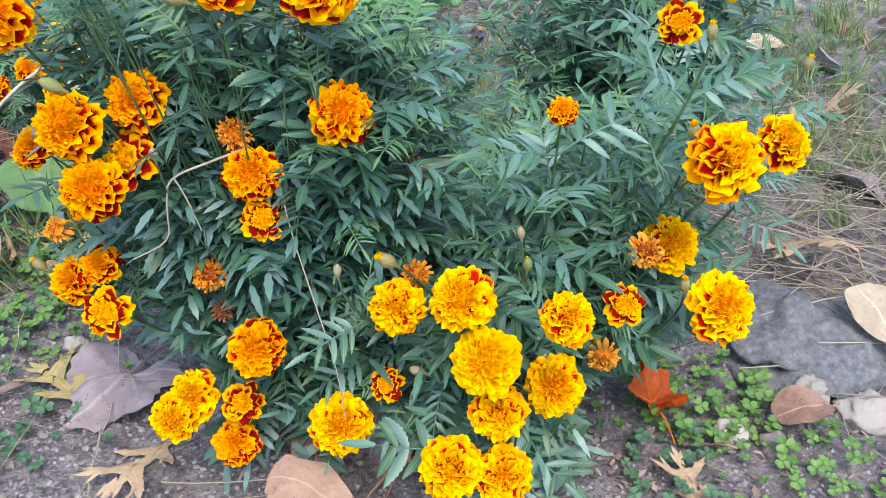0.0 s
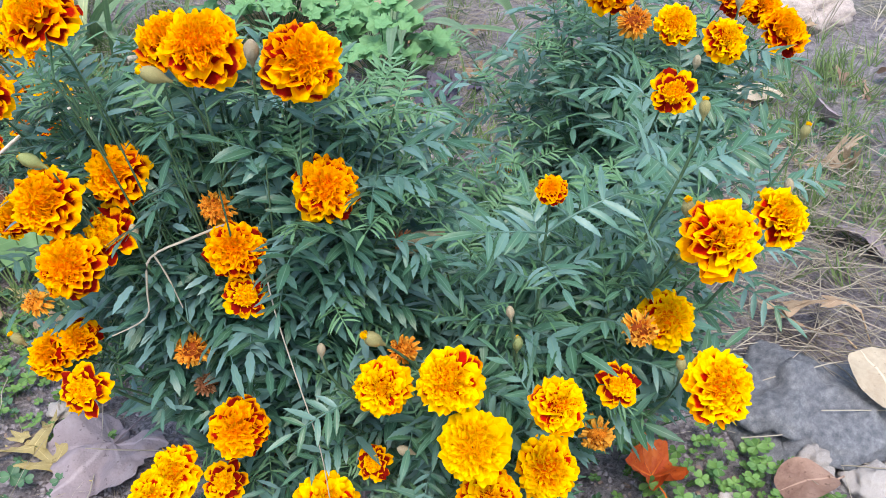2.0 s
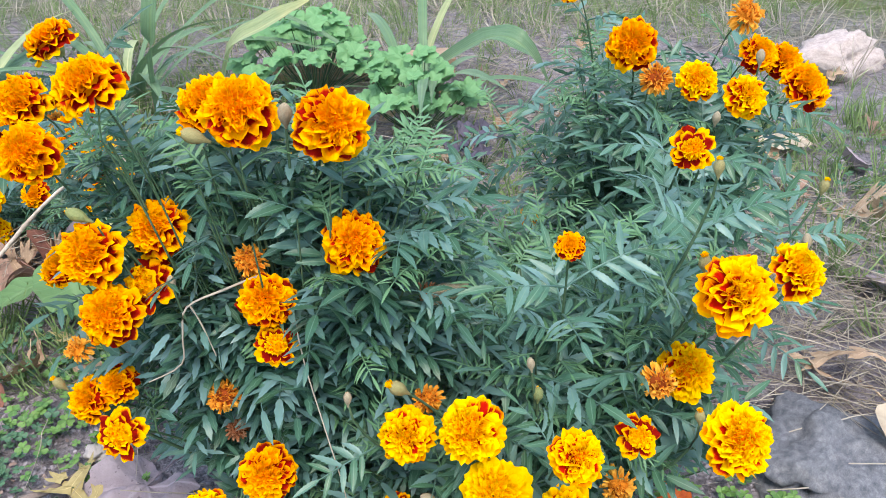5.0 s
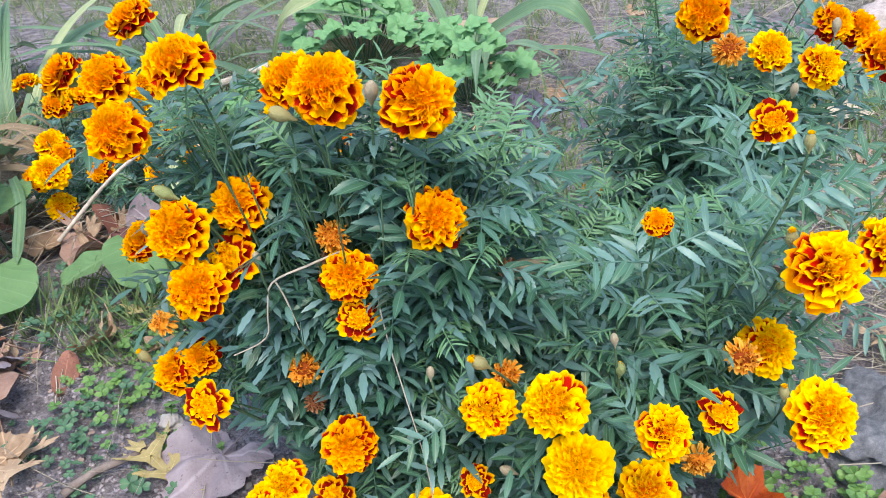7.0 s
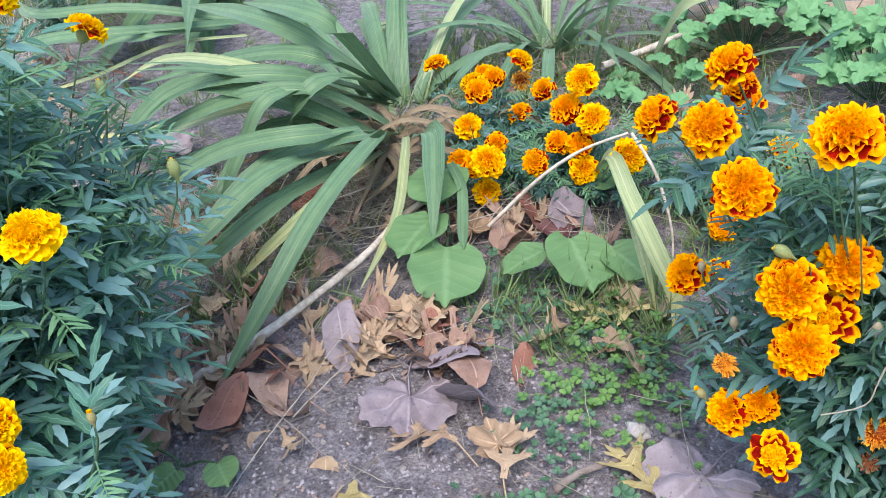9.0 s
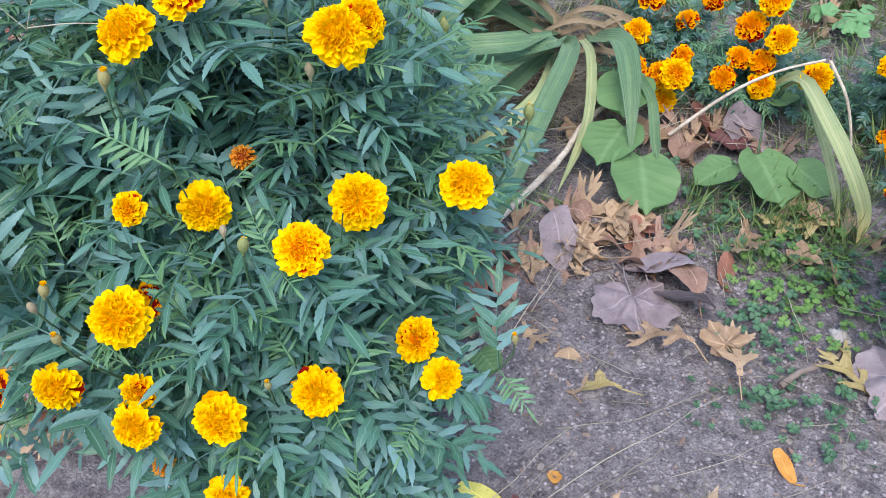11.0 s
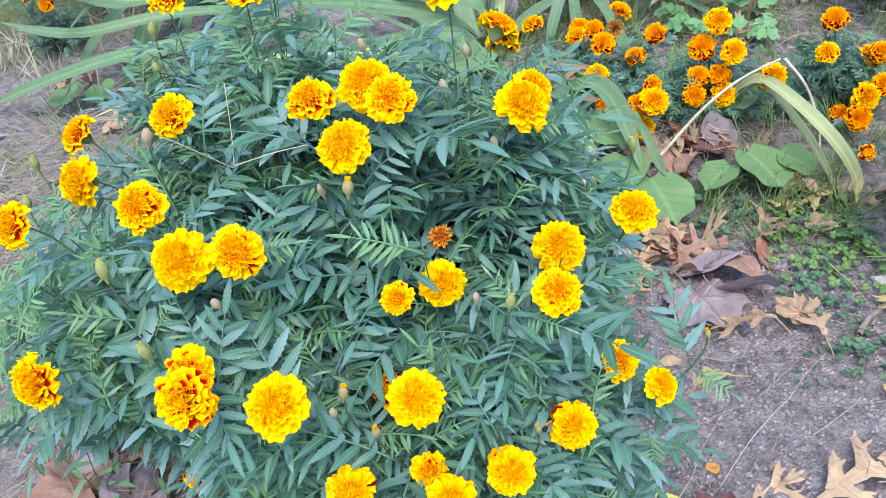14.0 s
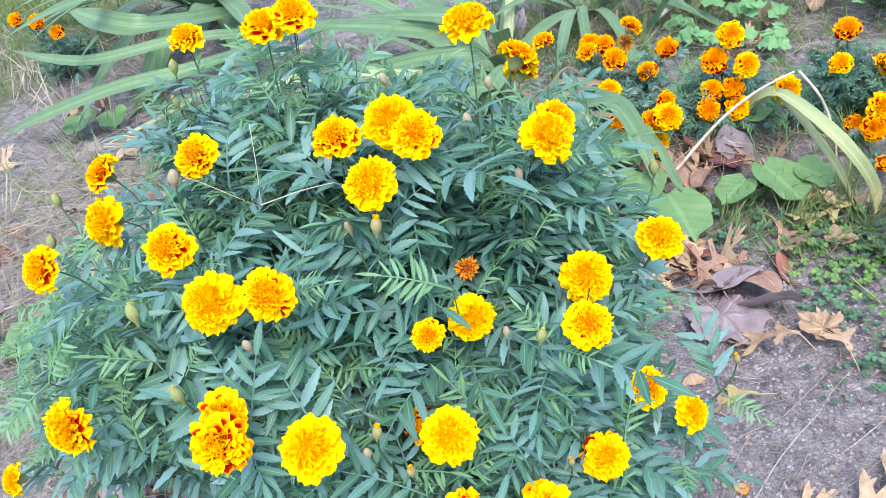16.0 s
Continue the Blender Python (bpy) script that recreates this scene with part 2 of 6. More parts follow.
PINK_STONE = stained("pinkish_stone", [(0.3, (0.36, 0.3, 0.29)), (0.7, (0.6, 0.52, 0.5))], 8.0, 0.85, 0.15, 60.0, 0.6, 0.004)
BARK = stained("weathered_wood", [(0.3, (0.3, 0.2, 0.14)), (0.7, (0.55, 0.42, 0.31))], 8.0)
CLOD = stained("soil_crumb", [(0.3, (0.17, 0.155, 0.172)), (0.7, (0.38, 0.35, 0.385))], 60.0, 0.95, 0.05, 200.0, 0.6, 0.002)


def soil_material():
    m, n, l, b = material("dry_soil", 0.95, 0.08)
    broad = noise_of(n, l, 2.2, 5.0, 0.6)
    crumbs = noise_of(n, l, 42.0, 8.0, 0.75)
    grit = noise_of(n, l, 260.0, 4.0, 0.7)
    c = ramp(n, l, crumbs, [(0.32, (0.13, 0.12, 0.138)), (0.47, (0.285, 0.265, 0.295)), (0.62, (0.46, 0.43, 0.465))])
    c = mix(n, l, "MULTIPLY", 0.6, c, ramp(n, l, broad, [(0.35, (0.78, 0.73, 0.72)), (0.65, (1.03, 1.0, 1.0))]))
    c = mix(n, l, "OVERLAY", 0.7, c, ramp(n, l, grit, [(0.32, (0.2, 0.2, 0.2)), (0.66, (0.78, 0.78, 0.78))]))
    pale = ramp(n, l, noise_of(n, l, 120.0, 2.0), [(0.68, (0, 0, 0)), (0.73, (0.7, 0.7, 0.7))])
    c = mix(n, l, "MIX", pale, c, (0.44, 0.41, 0.40))
    tc, far = n.new("ShaderNodeTexCoord"), n.new("ShaderNodeVectorMath")
    far.operation = "DISTANCE"
    far.inputs[1].default_value = (-0.4, 0.7, 0.0)
    l.new(tc.outputs["Object"], far.inputs[0])
    edge = math_of(n, l, "ADD", math_of(n, l, "MULTIPLY", far.outputs["Value"], 0.3), math_of(n, l, "MULTIPLY", math_of(n, l, "SUBTRACT", noise_of(n, l, 5.0, 6.0, 0.75), 0.5), 0.7))
    turf = ramp(n, l, crumbs, [(0.3, (0.07, 0.095, 0.035)), (0.5, (0.14, 0.17, 0.07)), (0.7, (0.27, 0.26, 0.14))])
    c = mix(n, l, "MIX", ramp(n, l, edge, [(0.50, (0, 0, 0)), (0.74, (1, 1, 1))]), c, turf)
    l.new(c, b.inputs["Base Color"])
    h = math_of(n, l, "ADD", crumbs, math_of(n, l, "MULTIPLY", grit, 0.35))
    bump(n, l, b, h, 1.0, 0.02)
    return m


SOIL = soil_material()


# ---- mesh building ----
class Geo:
    def __init__(self):
        self.v, self.f, self.uv, self.m = [], [], [], []

    def grid(self, rows, uvs, mat=0, closed=False):
        """Quads over rows of points of equal count."""
        o, k = len(self.v), len(rows[0])
        for row, uvr in zip(rows, uvs):
            self.v.extend(row)
            self.uv.extend(uvr)
        for i in range(len(rows) - 1):
            for j in range(k if closed else k - 1):
                a, b = o + i * k + j, o + i * k + (j + 1) % k
                self.f.append((a, b, b + k, a + k))
                self.m.append(mat)

    def tube(self, pts, radii, sides=5, mat=0):
        pts = [Vector(p) for p in pts]
        rows, uvs = [], []
        for i, p in enumerate(pts):
            t = (pts[min(i + 1, len(pts) - 1)] - pts[max(i - 1, 0)]).normalized()
            a = t.orthogonal().normalized() if abs(t.z) > 0.95 else t.cross(Vector((0, 0, 1))).normalized()
            b = t.cross(a)
            r = radii[i] if isinstance(radii, (list, tuple)) else radii
            rows.append([p + r * (math.cos(q) * a + math.sin(q) * b) for q in (math.tau * j / sides for j in range(sides))])
            uvs.append([(i / len(pts), j / sides) for j in range(sides)])
        self.grid(rows, uvs, mat, True)

    def mesh(self, name, mats, smooth=True):
        me = bpy.data.meshes.new(name)
        me.from_pydata([tuple(p) for p in self.v], [], self.f)
        uvl = me.uv_layers.new(name="UVMap")
        idx = np.empty(len(me.loops), dtype=np.int32)
        me.loops.foreach_get("vertex_index", idx)
        uvl.data.foreach_set("uv", np.array(self.uv, dtype=np.float32)[idx].ravel())
        for mt in mats if isinstance(mats, (list, tuple)) else [mats]:
            me.materials.append(mt)
        me.polygons.foreach_set("material_index", np.array(self.m, dtype=np.int32))
        me.polygons.foreach_set("use_smooth", np.full(len(self.f), smooth))
        me.update()
        return me


def joined(name, pieces, mats):
    """One mesh out of many placed copies of Geo objects: pieces of (geo, matrix)."""
    vs, fs, uvs, ms, o = [], [], [], [], 0
    cache = {}
    for g, m in pieces:
        if id(g) not in cache:
            cache[id(g)] = (np.array([tuple(p) for p in g.v]), np.array(g.f), np.array(g.uv), np.array(g.m))
        v, f, uv, mi = cache[id(g)]
        mm = np.array(m)
        vs.append(v @ mm[:3, :3].T + mm[:3, 3])
        fs.append(f + o)
        uvs.append(uv)
        ms.append(mi)
        o += len(v)
    v, f, uv, mi = (np.concatenate(a) for a in (vs, fs, uvs, ms))
    me = bpy.data.meshes.new(name)
    me.vertices.add(len(v))
    me.vertices.foreach_set("co", v.astype(np.float32).ravel())
    me.loops.add(4 * len(f))
    me.loops.foreach_set("vertex_index", f.astype(np.int32).ravel())
    me.polygons.add(len(f))
    me.polygons.foreach_set("loop_start", np.arange(0, 4 * len(f), 4, dtype=np.int32))
    me.update(calc_edges=True)
    uvl = me.uv_layers.new(name="UVMap")
    uvl.data.foreach_set("uv", uv[f.ravel()].astype(np.float32).ravel())
    for mt in mats if isinstance(mats, (list, tuple)) else [mats]:
        me.materials.append(mt)
    me.polygons.foreach_set("material_index", mi.astype(np.int32))
    me.polygons.foreach_set("use_smooth", np.full(len(f), True))
    return me


def part(name, me, parent, m=None, label=""):
    ob = new(name, me)
    ob.parent = parent
    if m is not None:
        ob.matrix_basis = m
    return tagged(ob, label)


def axes(y, up, at=(0, 0, 0), scale=1.0):
    """A frame whose y runs along y and whose z leans to up."""
    y = Vector(y).normalized()
    x = y.cross(Vector(up))
    x = x.normalized() if x.length > 1e-4 else y.orthogonal().normalized()
    z = x.cross(y)
    m = Matrix((x, y, z)).transposed().to_4x4()
    return Matrix.Translation(at) @ m @ Matrix.Scale(scale, 4)


def facing(z, at, spin=0.0, scale=1.0):
    """A frame whose z points along z."""
    return Matrix.Translation(at) @ Vector(z).to_track_quat("Z", "Y").to_matrix().to_4x4() @ Matrix.Rotation(spin, 4, "Z") @ Matrix.Scale(scale, 4)


def blade(g, base, along, up, length, width, droop=0.2, fold=0.25, teeth=0.0, n=6, shape="lance", mat=0, twist=0.0, across=2):
    """A leaf blade with a raised rim on each side of its midrib."""
    along, up = Vector(along).normalized(), Vector(up)
    side = along.cross(up).normalized()
    up = side.cross(along)
    rows, uvs = [], []
    p, d = Vector(base), along.copy()
    for i in range(n + 1):
        s = i / n
        if shape == "lance":
            w = (math.sin(math.pi * min(1, 0.12 + 0.88 * s) ** 0.85)) ** 0.8 if s < 1 else 0.0
        elif shape == "leaflet":
            w = math.sin(math.pi * (0.07 + 0.93 * s) ** 0.88) ** 0.85 if s < 1 else 0.0
        elif shape == "strap":
            w = (0.75 + 0.25 * math.sin(math.pi * s)) * min(1.0, (1.001 - s) * 3.2)
        else:
            w = math.sin(math.pi * (0.1 + 0.9 * s)) ** 0.6 if s < 1 else 0.0
        w = max(w, 0.02)
        if teeth and 0 < i < n:
            w *= 1 + teeth * (1 if i % 2 else -1)
        a = twist * s
        sd = side * math.cos(a) + up * math.sin(a)
        nu = sd.cross(d).normalized()
        half = 0.5 * width * w
        row = [p + sd * half * q + nu * abs(q) * half * fold for q in (np.linspace(-1, 1, across + 1))]
        rows.append([Vector(r) for r in row])
        uvs.append([(s, 0.5 + 0.5 * q) for q in np.linspace(-1, 1, across + 1)])
        p = p + d * (length / n)
        d = (d - up * (droop / n) * 1.0).normalized()
    g.grid(rows, uvs, mat)


# ---- the marigold's own pieces ----
def marigold_leaf(seed, pairs, length, big, slim, droop, fine=True):
    """A pinnate leaf: toothed lance-shaped leaflets in pairs along a rib."""
    r = random.Random(seed)
    g = Geo()
    pts, p, d = [], Vector((0, 0, 0)), Vector((0, 1, 0.1)).normalized()
    steps = 8
    for i in range(steps + 1):
        pts.append(p.copy())
        p += d * length / steps
        d = (d + Vector((r.uniform(-0.03, 0.03), 0, -droop / steps))).normalized()
    if fine:
        g.tube(pts, [0.0011 * (1 - 0.6 * i / steps) for i in range(steps + 1)], 4)
    else:
        g.tube(pts[::4], [0.0011, 0.0008, 0.0005], 3)
    n, teeth, across = (15, 0.12, 2) if fine else (7, 0.14, 1)

    def at(s):
        k = s * steps
        i = min(int(k), steps - 1)
        return pts[i].lerp(pts[i + 1], k - i), (pts[i + 1] - pts[i]).normalized()

    for k in range(pairs):
        s = 0.24 + 0.68 * (k + r.uniform(0.05, 0.4)) / pairs
        size = big * (0.55 + 0.6 * math.sin(math.pi * (0.15 + 0.7 * (k + 0.5) / pairs)))
        for sg in (-1, 1):
            q, t = at(min(0.98, s + r.uniform(-0.02, 0.02)))
            a = radians(r.uniform(38, 72))
            dirv = t * math.cos(a) + Vector((sg, 0, 0)) * math.sin(a) + Vector((0, 0, r.uniform(-0.25, 0.3)))
            blade(g, q, dirv, (sg * -0.15, 0, 1), size * r.uniform(0.85, 1.1), size * slim * r.uniform(0.85, 1.2), r.uniform(0.0, 0.9), r.uniform(0.1, 0.45), teeth, n, "leaflet", 0, 0.0, across)
    q, t = at(1.0)
    blade(g, q, t, (0, 0, 1), big * 1.05, big * slim, 0.3, 0.22, teeth, n, "leaflet", 0, 0.0, across)
    return g


LEAF_SHAPES = ([(i, 4 + i % 2, 0.060 + 0.004 * (i % 4), 0.0235 + 0.002 * (i % 3), 0.205 + 0.02 * (i % 3), 0.3 + 0.2 * (i % 4)) for i in range(8)]
               + [(20 + i, 5 + i % 3, 0.044, 0.0155, 0.15, 0.2 + 0.15 * i) for i in range(4)] + [(30 + i, 5, 0.034, 0.0155, 0.26, 0.3 + 0.15 * i) for i in range(4)])
ALL_LEAVES = [marigold_leaf(*row) for row in LEAF_SHAPES]
LEAVES, FINE, SMALL = ALL_LEAVES[:8], ALL_LEAVES[8:12], ALL_LEAVES[12:]
INNER = {id(gg): marigold_leaf(*row, False) for gg, row in zip(ALL_LEAVES, LEAF_SHAPES)}


def petal(g, az, elev, r0, length, width, ruffle, curl, r, mat=0, lift=0.0, n=4, k=6):
    """One ruffled petal with a rounded rim, from the flower's middle outwards."""
    ca, sa = math.cos(az), math.sin(az)
    out, side = Vector((ca, sa, 0)), Vector((-sa, ca, 0))
    side = (side + Vector((0, 0, r.uniform(-0.22, 0.22)))).normalized()
    d = out * math.cos(elev) + Vector((0, 0, 1)) * math.sin(elev)
    p = out * r0 + Vector((0, 0, lift))
    rows, uvs = [], []
    ph, fr = r.uniform(0, 6.28), r.uniform(1.3, 2.4)
    for i in range(n + 1):
        s = i / n
        w = width * (0.2 + 0.8 * math.sin(min(1.0, s * 1.1) * math.pi / 2)) * (1 - 0.06 * max(0.0, (s - 0.6) / 0.4) ** 2)
        nu = side.cross(d)
        row, uvr = [], []
        for j in range(k + 1):
            q = 2 * j / k - 1
            wave = ruffle * s * s * math.sin(ph + q * fr * 2.1) * width
            short = -length * s * s * (0.27 * abs(q) ** 3.4 + 0.08 * max(0.0, 1 - 7 * (q - 0.25 * math.sin(ph)) ** 2) + 0.03 * math.sin(ph + q * 6.5))
            row.append(p + side * (0.5 * w * q) - nu * (wave - 0.07 * width * (1 - q * q) * s) + d * short)
            uvr.append((s, j / k))
        rows.append(row)
        uvs.append(uvr)
        p = p + d * (length / n)
        d = (d - Vector((0, 0, 1)) * (curl * s ** 1.2 * 1.9 / n)).normalized()
    g.grid(rows, uvs, mat)


def flower_geo(seed, rings, florets, crest, ruffle):
    """A domed flower head of radius 1. rings: (petals, rise in degrees, foot's radius, foot's height, length, width, materials)."""
    r = random.Random(seed)
    g = Geo()
    for count, rise, r0, z0, length, width, mt in rings:
        off = r.uniform(0, 6.28)
        for i in range(count):
            if r.random() < 0.05:
                continue
            petal(g, off + math.tau * (i + r.uniform(-0.25, 0.25)) / count, radians(rise + r.uniform(-10, 10)), r0, length * r.uniform(0.86, 1.1), width * r.uniform(0.82, 1.18), ruffle * (0.55 + 0.012 * (rise + 20)), r.uniform(0.2, 0.75), r, r.choice(mt), z0 + r.uniform(-0.02, 0.02), 4, 8)
    cap = [[Vector((rr * math.cos(j * math.tau / 10), rr * math.sin(j * math.tau / 10), z)) for j in range(10)] for rr, z in ((0.5, -0.02), (0.44, 0.14), (0.28, 0.32), (0.02, 0.38))]
    g.grid(cap, [[(0.5, 0.5)] * 10 for _ in cap], 1, True)
    for i in range(florets):
        q = math.sqrt((i + 0.5) / florets)
        az = i * 2.39996 + r.uniform(-0.25, 0.25)
        elev = radians(88 - 44 * q + r.uniform(-18, 18))
        petal(g, az, elev, q * crest, r.uniform(0.17, 0.27), r.uniform(0.17, 0.27), 0.5, r.uniform(0.1, 1.1), r, 1, 0.26 + 0.14 * (1 - q * q), 3, 4)
    return g


def double(a=0, b=0, c=0):
    return [(9, -22, 0.30, 0.0, 0.70, 0.62, (a,)), (11, -3, 0.28, 0.07, 0.68, 0.56, (a, b)), (12, 13, 0.25, 0.13, 0.63, 0.49, (b,)), (12, 27, 0.21, 0.19, 0.56, 0.42, (b, c)), (12, 40, 0.17, 0.23, 0.48, 0.35, (c,)), (11, 52, 0.14, 0.26, 0.4, 0.29, (c,))]


def open_head(a=0, b=0, c=0):
    return [(10, -14, 0.30, 0.0, 0.70, 0.62, (a, b)), (11, 0, 0.28, 0.06, 0.66, 0.56, (b,)), (12, 12, 0.25, 0.11, 0.6, 0.48, (b,)), (13, 24, 0.21, 0.15, 0.53, 0.4, (b, c)), (13, 36, 0.17, 0.18, 0.45, 0.32, (c,))]


def single(a=0, b=0):
    return [(8, 2, 0.2, 0.0, 0.80, 0.64, (a,)), (8, 16, 0.18, 0.06, 0.62, 0.48, (b,))]


def shaggy():
    return [(10, -62, 0.1, 0.0, 0.85, 0.24, (0,)), (12, -30, 0.1, 0.04, 0.75, 0.2, (0,)), (14, 5, 0.1, 0.08, 0.7, 0.17, (0,)), (14, 40, 0.1, 0.12, 0.68, 0.15, (0,))]


FLOWERS = {}
for kind, mats, rings, florets, crest, ruffle, count in (
    ("orange", (PETAL_ORANGE, FLORET_ORANGE, PETAL_RED), double(2, 0, 1), 70, 0.42, 0.3, 4),
    ("full", (PETAL_ORANGE, FLORET_ORANGE, PETAL_RED), double(2, 0, 1), 90, 0.5, 0.3, 4),
    ("gold", (PETAL_GOLD, FLORET_GOLD, PETAL_ORANGE), open_head(2, 0, 1), 76, 0.48, 0.28, 4),
    ("yellow", (PETAL_YELLOW, FLORET_YELLOW, PETAL_GOLD), open_head(0, 0, 1), 96, 0.54, 0.26, 4),
    ("ruffled", (PETAL_GOLD, FLORET_GOLD, PETAL_ORANGE), double(2, 0, 0), 44, 0.36, 0.3, 4),
    ("amber", (PETAL_AMBER, FLORET_GOLD, PETAL_RED), open_head(0, 0, 1), 76, 0.48, 0.28, 4),
    ("skirted", (PETAL_YELLOW, FLORET_YELLOW, PETAL_RED), open_head(2, 0, 1), 80, 0.5, 0.26, 3),
    ("red", (PETAL_RED, FLORET_GOLD, PETAL_RED), single(0, 0), 34, 0.36, 0.2, 3),
    ("wilted", (WILTED, WILTED, WILTED), shaggy(), 30, 0.5, 0.6, 3),
    ("dried", (DRIED, DRIED, DRIED), shaggy(), 10, 0.35, 0.45, 2),
):
    FLOWERS[kind] = [flower_geo(100 + i, rings, florets, crest, ruffle).mesh("flower_" + kind, mats) for i in range(count)]

WORDS = {"amber": "golden yellow bloom with few red flecks", "orange": "orange petals blotched dark red", "full": "full orange double bloom", "gold": "golden bloom flecked with red", "yellow": "clear yellow bloom with crested centre", "ruffled": "ruffled gold and red bloom", "skirted": "yellow bloom with a dark red skirt", "red": "small single bloom, mahogany red with yellow eye", "wilted": "shrivelled orange-brown bloom", "dried": "dried brown bloom"}


def calyx_mesh():
    g = Geo()
    prof = [(-0.62, 0.10), (-0.55, 0.16), (-0.4, 0.26), (-0.2, 0.34), (0.0, 0.38), (0.08, 0.33)]
    rows = [[Vector((rr * (1 + 0.06 * (j % 2)) * math.cos(j * math.tau / 10), rr * (1 + 0.06 * (j % 2)) * math.sin(j * math.tau / 10), z)) for j in range(10)] for z, rr in prof]
    g.grid(rows, [[(i / 5, j / 10) for j in range(10)] for i in range(6)], 0, True)
    return g.mesh("calyx", CALYX)


CALYX_MESH = calyx_mesh()


def bud_geo(seed, tip):
    """A ribbed egg-shaped bud of length 1 on z, tapering into its stalk; its tip closes over a tuft of folded petals."""
    r = random.Random(seed)
    g = Geo()
    rows, uvs = [], []
    wide = 1.0 + 0.12 * min(tip, 0.5)
    prof = ((-0.30, 0.05), (-0.12, 0.085), (0.02, 0.14), (0.16, 0.215), (0.34, 0.265), (0.52, 0.27), (0.68, 0.24), (0.80, 0.185), (0.89, 0.12), (0.93, 0.07 + 0.05 * tip), (0.88, 0.01))
    for i, (z, rr) in enumerate(prof):
        rib = 0.10 * math.sin(math.pi * min(1, max(0, z)))
        rows.append([Vector((wide * rr * (1 + rib * (1 if j % 2 else -0.4)) * math.cos(j * math.tau / 18), wide * rr * (1 + rib * (1 if j % 2 else -0.4)) * math.sin(j * math.tau / 18), z)) for j in range(18)])
        uvs.append([(i / 10, j / 18) for j in range(18)])
    g.grid(rows, uvs, 0, True)
    count = int(16 * tip)
    for i in range(count):
        q = math.sqrt((i + 0.5) / count)
        petal(g, i * 2.4, radians(88 - 22 * q + r.uniform(-8, 8)), 0.11 * q, 0.13 + 0.12 * tip, 0.17, 0.25, 0.5, r, 1, 0.84 - 0.06 * q * q, 3, 3)
    return g


BUDS = {"green": bud_geo(1, 0.2).mesh("bud_green", (CALYX, FLORET_GOLD)), "opening": bud_geo(2, 1.0).mesh("bud_opening", (CALYX_OLIVE, FLORET_GOLD)), "tan": bud_geo(3, 0.0).mesh("bud_tan", (CALYX_PALE, CALYX_PALE))}


FRONT, STEEP = Vector((0, -0.72, 0.69)), Vector((0.1, -0.5, 0.86))


